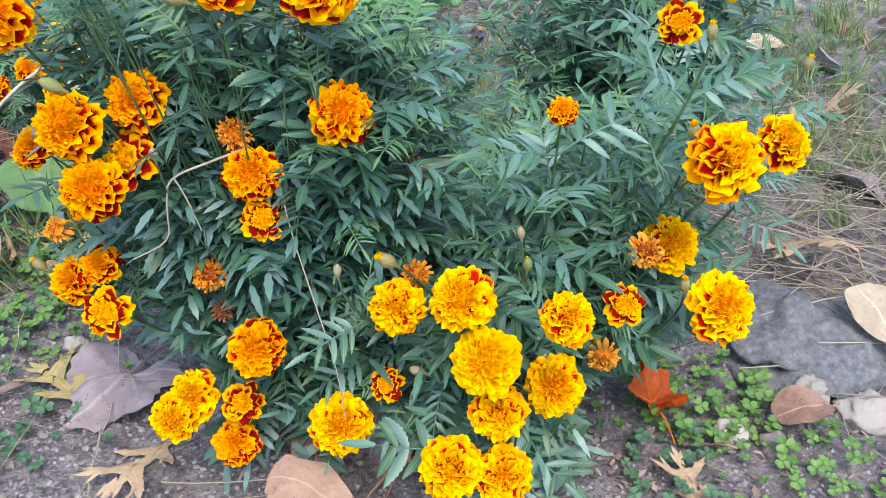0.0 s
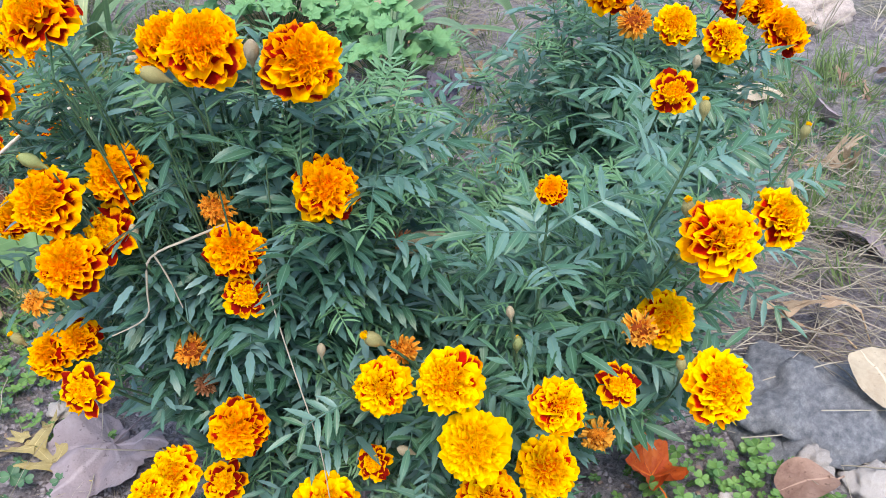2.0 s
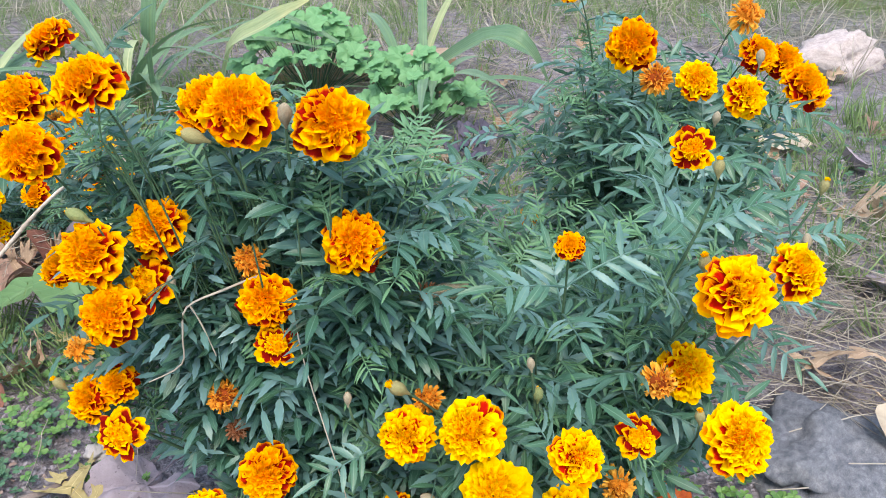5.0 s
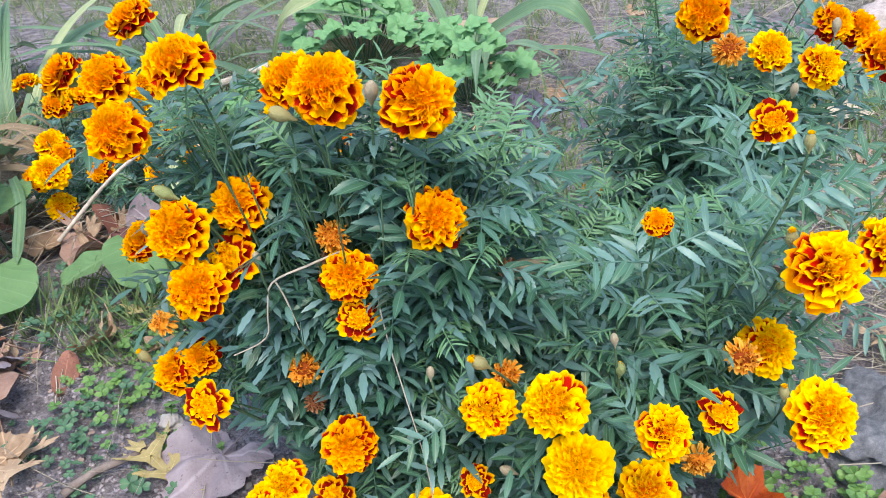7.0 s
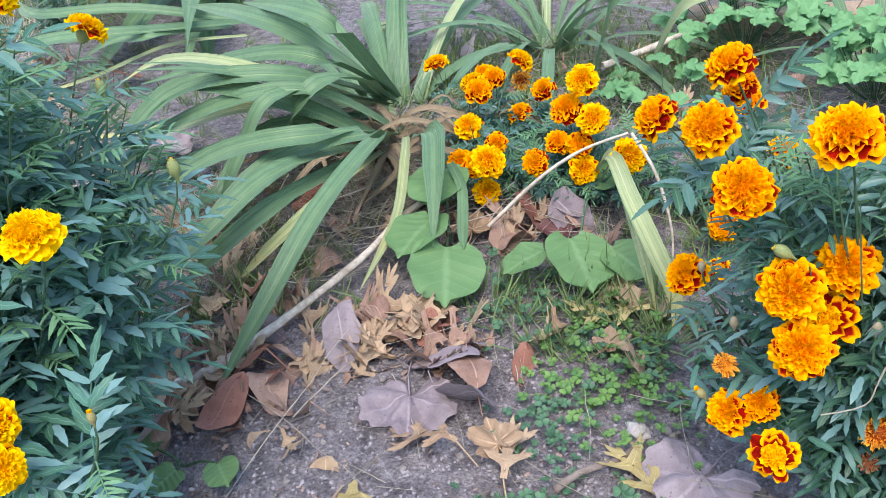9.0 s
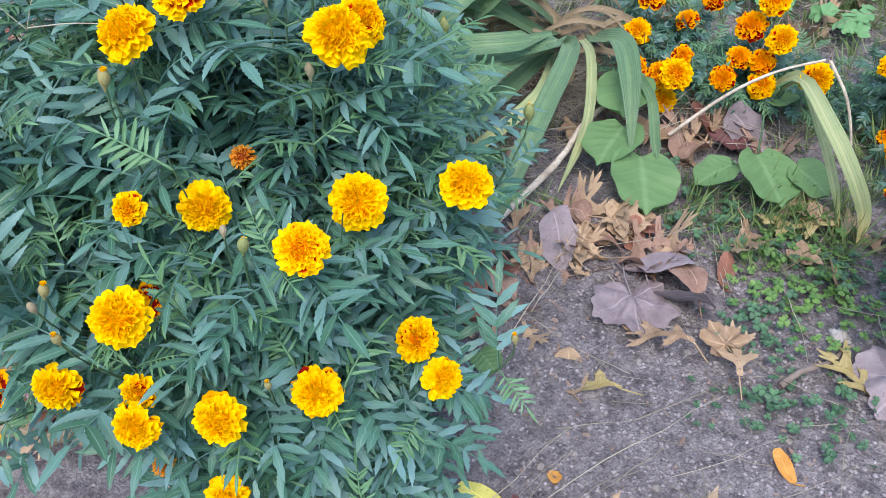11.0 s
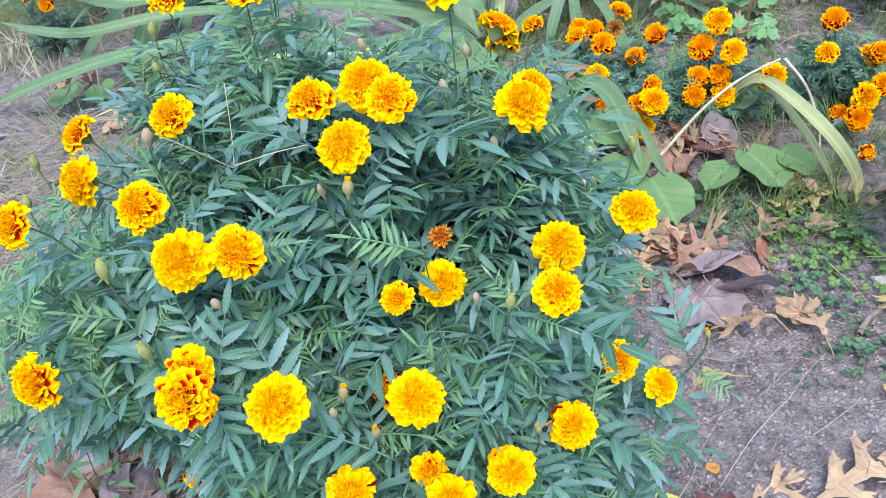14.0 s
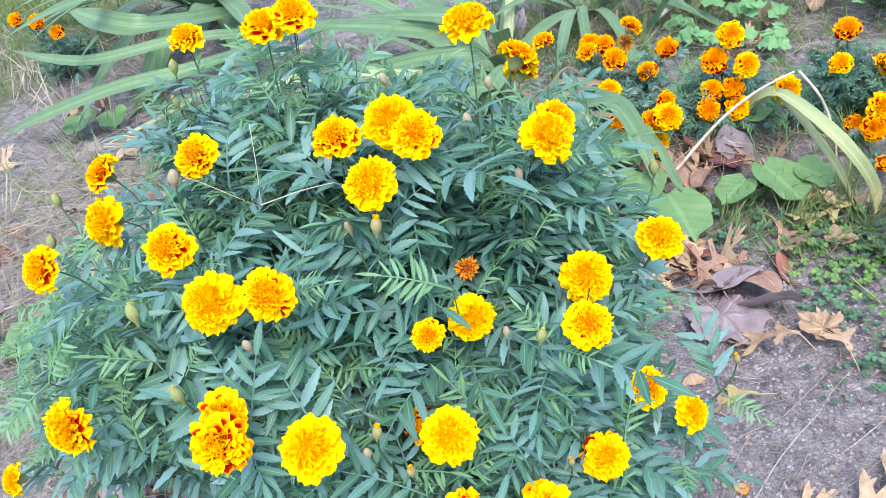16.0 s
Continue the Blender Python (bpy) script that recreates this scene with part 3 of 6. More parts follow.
class Plant:
    """A bushy marigold: stems from one root, opposite leaves, heads and buds."""

    def __init__(self, x, y, label, centre, seed, leaf_mat=LEAF, leaves=None, spare=290, lift=0.5, size=1.0, bare=(), slope=(0, 1), bloom=1.0, gap=1.0):
        self.ob = tagged(new("marigold_plant"), label, "marigold", "marigold plants")
        self.base = Vector((x, y, 0.0))
        self.ob.location = self.base
        self.centre = Vector(centre)
        self.r = random.Random(seed)
        self.mat, self.pool, self.spots, self.spare, self.lift, self.size = leaf_mat, leaves or LEAVES, [], spare, lift, size
        self.leaf_meshes = {id(gg): gg.mesh("leaf", leaf_mat) for gg in self.pool}
        self.fine_meshes = {id(gg): gg.mesh("leaf_fine", LEAF_YOUNG) for gg in FINE}
        self.heads, self.bare, self.slope, self.bloom, self.gap = [], bare, slope, bloom, gap

    def local(self, m):
        return Matrix.Translation(-self.base) @ m

    def twig(self, pts, rad, sides=5):
        g = Geo()
        g.tube([q - self.base for q in pts], rad, sides)
        part("stem", g.mesh("stem", STEM), self.ob)

    def stem(self, tip, thick=0.001, end=None):
        """A stem's line from the root to its tip, bowing outwards."""
        tip = Vector(tip)
        out = Vector((tip.x - self.base.x, tip.y - self.base.y, 0))
        a = self.base + out * 0.08
        c = self.base + out * self.r.uniform(0.32, 0.52) + Vector((0, 0, tip.z * self.r.uniform(0.3, 0.5)))
        d = (tip - Vector(end) * 0.05) if end is not None else tip
        pts = []
        for i in range(11):
            t = i / 10
            pts.append(a * (1 - t) ** 3 + 3 * c * t * (1 - t) ** 2 + 3 * (c.lerp(d, 0.62) if end is None else d) * t * t * (1 - t) + tip * t ** 3)
        return pts, [thick * (1.5 - 0.9 * i / 10) for i in range(11)]

    def leafy(self, pts, start, stop, gap, fine=0.0):
        """Pairs of leaves along a stem, each pair turned across the last."""
        length = sum((b - a).length for a, b in zip(pts, pts[1:]))
        s, turn = start * length, self.r.uniform(0, 6.28)
        while s < stop * length:
            run = 0.0
            for a, b in zip(pts, pts[1:]):
                e = (b - a).length
                if run + e >= s:
                    p, t = a.lerp(b, (s - run) / e), (b - a).normalized()
                    break
                run += e
            o = t.orthogonal().normalized()
            o2 = t.cross(o)
            for half in (0, math.pi):
                q = turn + half + self.r.uniform(-0.3, 0.3)
                d = (o * math.cos(q) + o2 * math.sin(q)) * 0.85 + t * self.r.uniform(0.25, 0.7) + Vector((0, 0, self.r.uniform(-0.1, 0.25)))
                if p.z + d.normalized().z * 0.07 < 0.012:
                    d.z = abs(d.z)
                up = Vector((0, 0, 1)) + t * 0.3 + Vector((self.r.uniform(-0.5, 0.5), self.r.uniform(-0.6, 0.3), 0))
                young = self.r.random() < fine or s > 0.93 * length
                gg = self.r.choice(FINE if young else self.pool)
                self.spots.append((gg, young, axes(d, up, p, self.size * self.r.uniform(0.75, 1.2))))
            turn += math.pi / 2
            s += gap * self.gap * self.r.uniform(0.8, 1.2)

    def head(self, x, y, z, across, kind, face=(0, 0, 0)):
        """A flower head with its calyx on a stem; face adds to the way it looks."""
        at = Vector((x, y, z))
        across *= self.bloom
        out = at - self.centre
        n = (Vector((out.x * 1.3, out.y * 1.3, 0)) + Vector((0, -0.28, self.lift)) * 0.5 + Vector(face) * 0.5 + Vector([self.r.uniform(-0.1, 0.1) for _ in range(3)])).normalized()
        me = self.r.choice(FLOWERS[kind])
        self.heads.append((at, n, across / 2))
        ob = part("flower_head", me, self.ob, self.local(facing(n, at - n * 0.12 * across, self.r.uniform(0, 6.28), across * 0.51)), WORDS[kind])
        part("calyx", CALYX_MESH, ob)
        root = at - n * across * 0.42
        pts, rad = self.stem(root, 0.0012, n)
        self.twig(pts, rad, 5)
        self.leafy(pts, 0.4, 0.95, 0.026, 0.15)

    def bud(self, x, y, z, size, kind="green", way=(0, 0, 1)):
        size *= {"tan": 0.66, "green": 0.7, "opening": 0.62}[kind]
        at, n = Vector((x, y, z)), (Vector(way) + Vector([self.r.uniform(-0.2, 0.2) for _ in range(3)])).normalized()
        part("bud", BUDS[kind], self.ob, self.local(facing(n, at - n * size * 0.5, self.r.uniform(0, 6), size)), {"green": "green ribbed bud", "opening": "opening bud with yellow tip", "tan": "pale tan spent bud"}[kind])
        pts, rad = self.stem(at - n * size * 0.45, 0.0014, n)
        self.twig(pts, rad, 5)
        self.leafy(pts, 0.5, 0.9, 0.03, 0.3)

    def shoots(self, count, centre, radii, fine=0.1, gap=0.028, low=0.02):
        """Leafy shoots that end on and inside an ellipsoid."""
        for i in range(count):
            while True:
                v = Vector([self.r.uniform(-1, 1) for _ in range(3)])
                if 0.3 < v.length < 1:
                    break
            v = v * (self.r.uniform(0.8, 1.0) / v.length ** 0.6)
            tip = Vector(centre) + Vector([a * b for a, b in zip(v, radii)])
            if tip.z < low + 0.02:
                tip.z = low + self.r.uniform(0.02, 0.06)
            if self.hides(Matrix.Translation(tip), True):
                continue
            pts, rad = self.stem(tip)
            self.twig(pts, rad, 4)
            self.leafy(pts, 0.42, 1.0, gap, fine)

    def hides(self, m, soil_only=False):
        """Whether a leaf stands right before a flower's face, where it would have been pushed aside."""
        for q in (0.02, 0.05, 0.085):
            spot = m @ Vector((0, q, 0))
            for at, n, rad in () if soil_only else self.heads:
                v = spot - at
                for way, far in ((n, 0.09), (FRONT, 0.16), (STEEP, 0.12)):
                    h = v.dot(way)
                    if -0.3 * rad < h < far and (v - way * h).length < 0.95 * rad + (0.008 if way is not n and self.size >= 1.0 else 0.005):
                        return True
            for x, y, rad in self.bare:
                if math.hypot(spot.x + self.slope[0] * spot.z - x, spot.y + self.slope[1] * spot.z - y) < rad:
                    return True
        return False

    def done(self):
        self.spots = [s for s in self.spots if not self.hides(s[2])]
        self.spots.sort(key=lambda s: -(s[2].translation.z * 1.2 - s[2].translation.y))
        for gg, young, m in self.spots[: self.spare]:
            part("leaf", (self.fine_meshes if young else self.leaf_meshes)[id(gg)], self.ob, self.local(m))
        rest = self.spots[self.spare:]
        if rest:
            ob = part("foliage", joined("foliage", [(INNER[id(gg)], self.local(m)) for gg, y, m in rest if not y] or [(rest[0][0], self.local(rest[0][2]))], self.mat), self.ob, None, "dense toothed green leaves inside the bush, bluish with painted sky sheen")
            tagged(ob, kind="stuff")
            young = [(INNER[id(gg)], self.local(m)) for gg, y, m in rest if y]
            if young:
                tagged(part("young_foliage", joined("young_foliage", young, LEAF_YOUNG), self.ob, None, "fine feathery young leaves"), kind="stuff")


# ---- ground: one sheet of dry soil out to the horizon ----
def height(x, y):
    return 0.007 * noise.noise((x * 2.3, y * 2.3, 0.3)) + 0.004 * noise.noise((x * 9, y * 9, 1.7)) + 0.003 * noise.noise((x * 30, y * 30, 4.1)) - 0.004


def spread(lo, hi, step, far):
    mid = list(np.arange(lo, hi, step))
    d, out = step, []
    while sum(out) < far:
        d *= 1.35
        out.append(d)
    c = np.cumsum(out)
    return [lo - v for v in c[::-1]] + mid + [mid[-1] + v for v in c]


def ground():
    g = Geo()
    xs, ys = spread(-2.0, 0.9, 0.015, 400), spread(-0.3, 1.9, 0.015, 400)
    rows = [[Vector((x, y, height(x, y))) for x in xs] for y in ys]
    g.grid(rows, [[(x, y) for x in xs] for y in ys])
    return tagged(new("ground", g.mesh("ground", SOIL)), "dry grey-brown crumbly garden soil", "ground", kind="structure")


ground()


def scatter(name, label, geos, mats, count, spots, category, tall=0.0, seed=1, flat=True, sizes=(0.7, 1.3), lean=0.4):
    """One object of many small pieces strewn over ellipses (x, y, rx, ry, weight)."""
    r = random.Random(seed)
    pieces = []
    weights = [s[4] for s in spots]
    for _ in range(count):
        x0, y0, rx, ry, _w = r.choices(spots, weights)[0]
        a, q = r.uniform(0, math.tau), math.sqrt(r.random()) * r.uniform(0.6, 1.15)
        x, y = x0 + rx * q * math.cos(a), y0 + ry * q * math.sin(a)
        tilt = Euler((r.gauss(0, lean), r.gauss(0, lean), r.uniform(0, math.tau)))
        m = Matrix.LocRotScale((x, y, height(x, y) + tall * r.random()), tilt, Vector((1, 1, 1)) * r.uniform(*sizes))
        pieces.append((r.choice(geos), m))
    return tagged(new(name, joined(name, pieces, mats)), label, category, kind="stuff")


def lump(seed, rough=0.25, seg=7, rings=5, squash=0.6):
    r = random.Random(seed)
    g = Geo()
    off = Vector((r.uniform(0, 50), r.uniform(0, 50), 0))
    rows, uvs = [], []
    for i in range(rings + 1):
        th = math.pi * i / rings
        row = []
        for j in range(seg):
            v = Vector((math.sin(th) * math.cos(math.tau * j / seg), math.sin(th) * math.sin(math.tau * j / seg), math.cos(th)))
            k = 1 + rough * 2 * noise.noise(v * 1.3 + off) + rough * noise.noise(v * 3.1 + off) + (0.5 * rough * noise.noise(v * 7.0 + off) if seg > 12 else 0)
            row.append(Vector((v.x * k, v.y * k, v.z * k * squash)))
        rows.append(row)
        uvs.append([(i / rings, j / seg) for j in range(seg)])
    g.grid(rows, uvs, 0, True)
    return g


def scaled(g, s):
    h = Geo()
    h.v, h.f, h.uv, h.m = [p * s for p in g.v], g.f, g.uv, g.m
    return h


BED = [(-0.55, 0.5, 0.45, 0.4, 5), (0.1, 0.5, 0.5, 0.25, 3), (-0.4, 0.9, 0.9, 0.6, 4), (-1.6, 1.2, 0.5, 0.5, 1), (-0.5, 0.1, 0.6, 0.25, 2)]
scatter("soil_crumbs", "loose grey-brown soil crumbs", [scaled(lump(i, 0.45, 6, 4), 0.003) for i in range(6)], CLOD, 15000, BED, "soil", -0.001, 3, sizes=(0.2, 1.25))
scatter("pebbles", "small pale and grey pebbles in the soil", [scaled(lump(20 + i, 0.3, 7, 5), 0.0045) for i in range(4)], PEBBLE, 420, BED, "pebble", 0.0, 4, sizes=(0.4, 1.4))


def scrap_geo(seed):
    """A torn bit of dead leaf, curled and notched."""
    r = random.Random(seed)
    g = Geo()
    blade(g, (0, -0.006, 0.002), (0, 1, r.uniform(0, 0.3)), (0, 0, 1), r.uniform(0.009, 0.02), r.uniform(0.004, 0.011), r.uniform(-0.4, 0.9), r.uniform(-0.3, 0.5), 0.3, 5, "oval")
    return g


SCRAP = blade_material("leaf_scrap", (0.12, 0.08, 0.075), (0.38, 0.29, 0.25), (0.3, 0.23, 0.2), 0.8, 0.1, 0.05)
scatter("leaf_scraps", "small torn brown bits of dead leaves on soil", [scrap_geo(i) for i in range(7)], SCRAP, 1300, [(0.22, 0.47, 0.2, 0.1, 4), (-0.5, 0.5, 0.4, 0.3, 3), (-0.85, 0.6, 0.25, 0.2, 4), (-0.5, 0.95, 0.5, 0.2, 3), (-1.4, 0.3, 0.3, 0.3, 2), (0.4, 0.8, 0.25, 0.3, 2), (0.55, 1.3, 0.35, 0.4, 3), (-0.5, 0.15, 0.5, 0.2, 1)], "leaf scraps", 0.004, 12, lean=0.3, sizes=(0.2, 0.6))


def straw_geo(seed, length):
    r = random.Random(seed)
    g = Geo()
    p, d, pts = Vector((0, -length / 2, 0.003)), Vector((0, 1, 0.06)), []
    for i in range(7):
        pts.append(p.copy())
        p += d * length / 6
        d = (d + Vector((r.uniform(-0.2, 0.2), 0, r.uniform(-0.12, 0.08)))).normalized()
        p.z = max(p.z, 0.001)
    g.tube(pts, [0.00032 + 0.00028 * (i < 4) for i in range(7)], 3)
    return g


STRAWS = [straw_geo(i, 0.05 + 0.03 * i) for i in range(6)]
scatter("straw_litter", "bleached dry grass stems strewn on the soil", STRAWS, STRAW, 1300, [(-0.5, 0.6, 0.45, 0.4, 1), (0.45, 0.85, 0.3, 0.35, 5), (-0.9, 1.3, 0.6, 0.5, 3), (0.1, 1.5, 0.8, 0.5, 4), (-0.4, 0.2, 0.5, 0.2, 1)], "straw", 0.012, 5, lean=0.12)
scatter("straw_bits", "short broken bits of bleached straw on soil", STRAWS, STRAW, 900, BED, "straw", 0.004, 15, lean=0.06, sizes=(0.18, 0.5))
scatter("dry_grass_mat", "thick mat of pale dry grass", STRAWS, STRAW, 6800, [(-1.75, 1.05, 0.3, 0.3, 1.5), (-1.65, 0.85, 0.42, 0.42, 4), (-1.5, 0.35, 0.3, 0.35, 2), (-0.2, 2.3, 1.6, 0.5, 3), (-0.2, 1.6, 0.9, 0.45, 3), (0.5, 0.95, 0.25, 0.35, 1.2), (-0.82, 1.1, 0.14, 0.1, 1.5), (-0.75, 1.1, 0.35, 0.2, 2), (-1.0, 1.0, 0.3, 0.35, 2)], "dry grass", 0.03, 6, sizes=(0.7, 1.4), lean=0.2)


def tuft_geo(seed, tall):
    r = random.Random(seed)
    g = Geo()
    for i in range(7):
        a = r.uniform(0, 6.28)
        blade(g, (r.uniform(-0.01, 0.01), r.uniform(-0.01, 0.01), 0), (math.cos(a) * 0.6, math.sin(a) * 0.6, 1), (math.cos(a), math.sin(a), 0.3), tall * r.uniform(0.6, 1.2), 0.0028, r.uniform(-0.9, 0.2) * -1, 0.3, 0, 4, "strap", 0, 0.0, 1)
    return g


TUFTS = [tuft_geo(i, 0.05 + 0.012 * i) for i in range(5)]
scatter("grass", "thin green grass growing through dry stems", TUFTS, GRASS, 3000, [(-0.6, 1.55, 0.4, 0.25, 5), (-0.85, 1.35, 0.3, 0.2, 2), (-0.1, 1.25, 0.5, 0.25, 3), (-1.0, 0.95, 0.25, 0.3, 2), (0.62, 1.2, 0.35, 0.5, 6), (0.2, 1.6, 0.9, 0.4, 4), (-1.6, 1.0, 0.55, 0.6, 4), (-0.9, 1.7, 0.9, 0.4, 3), (0.1, 2.6, 1.6, 0.6, 3), (-0.38, 0.95, 0.15, 0.2, 1), (-0.48, 0.8, 0.16, 0.12, 1.2), (-0.9, 0.75, 0.15, 0.15, 1)], "grass", 0.0, 8, lean=0.45, sizes=(0.35, 0.85))


DRY_TUFTS = [tuft_geo(40 + i, 0.09 + 0.02 * i) for i in range(5)]
scatter("dry_grass", "pale dry standing grass behind the border", DRY_TUFTS, STRAW, 650, [(-0.3, 2.35, 1.6, 0.45, 4), (-0.2, 3.1, 2.2, 0.6, 3), (-2.2, 1.5, 0.5, 0.6, 2), (0.95, 1.9, 0.35, 0.4, 1)], "dry grass", 0.0, 9, lean=0.6, sizes=(0.4, 1.0))
scatter("far_grass", "green grass growing behind the border", DRY_TUFTS, GRASS, 2400, [(-0.3, 2.3, 1.5, 0.4, 4), (-0.2, 3.2, 2.4, 0.7, 4), (-2.4, 2.0, 0.6, 0.6, 2)], "grass", 0.0, 10, lean=0.45, sizes=(0.3, 0.75))


def clover_geo(seed, leaf, tall):
    """A three-leaved clover on a thin stalk; each leaflet is a notched heart."""
    r = random.Random(seed)
    g = Geo()
    top = Vector((r.uniform(-0.01, 0.01), r.uniform(-0.01, 0.01), tall))
    g.tube([Vector((0, 0, 0)), Vector((0, 0, tall * 0.5)), top], 0.0005, 3)
    off = r.uniform(0, 6.28)
    for k in range(3):
        a = off + k * math.tau / 3 + r.uniform(-0.12, 0.12)
        d, s = Vector((math.cos(a), math.sin(a), r.uniform(-0.1, 0.2))), Vector((-math.sin(a), math.cos(a), 0))
        rows, uvs = [], []
        for i in range(5):
            q = i / 4
            w = (0.02, 0.36, 0.58, 0.62, 0.42)[i]
            rows.append([top + d * leaf * (q + (0.0, 0.0, 0.0, 0.02, 0.03)[i] - (0.16 * (i == 4) if e == 0 else 0)) + s * leaf * w * e + Vector((0, 0, 0.16 * leaf * abs(e))) for e in (-1, -0.5, 0, 0.5, 1)])
            uvs.append([(q, 0.5 + e / 2) for e in (-1, -0.5, 0, 0.5, 1)])
        g.grid(rows, uvs)
    return g


CLOVERS = [clover_geo(i, 0.0085 + 0.0008 * (i % 4), 0.012 + 0.006 * (i % 4)) for i in range(10)]
for cx, cy, rx, ry, cnt, mt, word in (
    (-0.43, 0.70, 0.09, 0.07, 150, CLOVER, "bright green clover patch on bare soil"),
    (-0.47, 0.60, 0.06, 0.06, 70, CLOVER_DARK, "dark green clover patch on bare soil"),
    (-0.40, 0.80, 0.07, 0.05, 50, CLOVER, "bright green clover patch beside fallen leaves"),
    (0.24, 0.53, 0.09, 0.06, 170, CLOVER, "bright green clover patch beside a grey rock"),
    (0.33, 0.44, 0.09, 0.05, 80, CLOVER, "scattered green clover among stones"),
    (-0.36, 0.66, 0.08, 0.1, 70, CLOVER, "bright green clover patch under the marigolds"),
    (-0.38, 0.50, 0.08, 0.07, 60, CLOVER_DARK, "dark green clover patch beside an oak leaf"),
    (0.18, 0.46, 0.06, 0.05, 45, CLOVER_DARK, "dark green clover patch beside a red leaf"),
    (-0.57, 0.86, 0.14, 0.06, 60, CLOVER_DARK, "dark green clover under broad leaves"),
    (0.62, 1.25, 0.28, 0.3, 420, CLOVER_DARK, "low dark green weeds among dry grass"),
    (-0.46, 0.46, 0.07, 0.05, 30, CLOVER_DARK, "sparse dark clover on bare soil"),
    (-0.50, 0.78, 0.12, 0.07, 110, CLOVER_DARK, "dark green clover among litter and straw"),
    (-0.33, 0.72, 0.08, 0.07, 70, CLOVER_DARK, "dark green clover in shade of the marigolds"),
):
    scatter("clover_patch", word, CLOVERS, mt, int(cnt * 0.85), [(cx, cy, rx * 1.1, ry * 1.1, 1)], "clover", 0.0, int(1000 * (cx + 2) + 100 * cy), lean=0.25, sizes=(0.38, 0.78))


# ---- fallen leaves ----
def warp(p, r, curl, phase):
    x, y = p
    crumple = 0.005 * noise.noise((x * 45, y * 45, phase)) + 0.002 * noise.noise((x * 130, y * 130, phase))
    return Vector((x, y, curl * (0.5 * math.sin(x * 34 + phase) * 0.02 + 0.012 * math.sin(y * 40 + 2 * phase) + 2.2 * (x * x) + 1.2 * y * y) + crumple))


def lobed_leaf(seed, length, lobes, depth, wide, curl, mats, stalk=0.25):
    """An oak-like leaf: pointed lobes along a midrib, with a stalk."""
    r = random.Random(seed)
    g, st = Geo(), Geo()
    n, ph = max(16, lobes * 12), r.uniform(0, 6)
    rows, uvs = [], []
    for i in range(n + 1):
        s = i / n
        env = wide * length * (0.25 + 0.75 * math.sin(math.pi * (0.06 + 0.9 * s ** 0.9))) * (1 if s < 0.93 else max(0.05, (1 - s) / 0.07))
        saw = abs((s * lobes) % 1 - 0.55) * 2
        k = (1 - depth) + depth * max(0.0, 1 - saw) ** 1.5
        row, uvr = [], []
        for e in (-1, -0.5, 0, 0.5, 1):
            side = 1 + (0.12 * math.sin(3 * s + ph) if e < 0 else 0.12 * math.cos(4 * s + ph))
            w = env * k * side
            x = w * e
            y = length * (s - 0.5) + 0.35 * abs(e) * w * (1 if k > 0.5 else 0.4)
            row.append(warp((x, y), r, curl, ph) + Vector((0, 0, 0.002)))
            uvr.append((s, 0.5 + e / 2))
        rows.append(row)
        uvs.append(uvr)
    g.grid(rows, uvs)
    if stalk:
        y0 = -0.5 * length
        st.tube([warp((0, y0 + 0.01), r, curl, ph) + Vector((0, 0, 0.003)), warp((0, y0), r, curl, ph), Vector((0.1 * length, y0 - stalk * length, 0.002))], [0.0014, 0.0012, 0.001], 4)
    return g.mesh("leaf_blade", mats), st.mesh("leaf_stalk", mats) if st.v else None


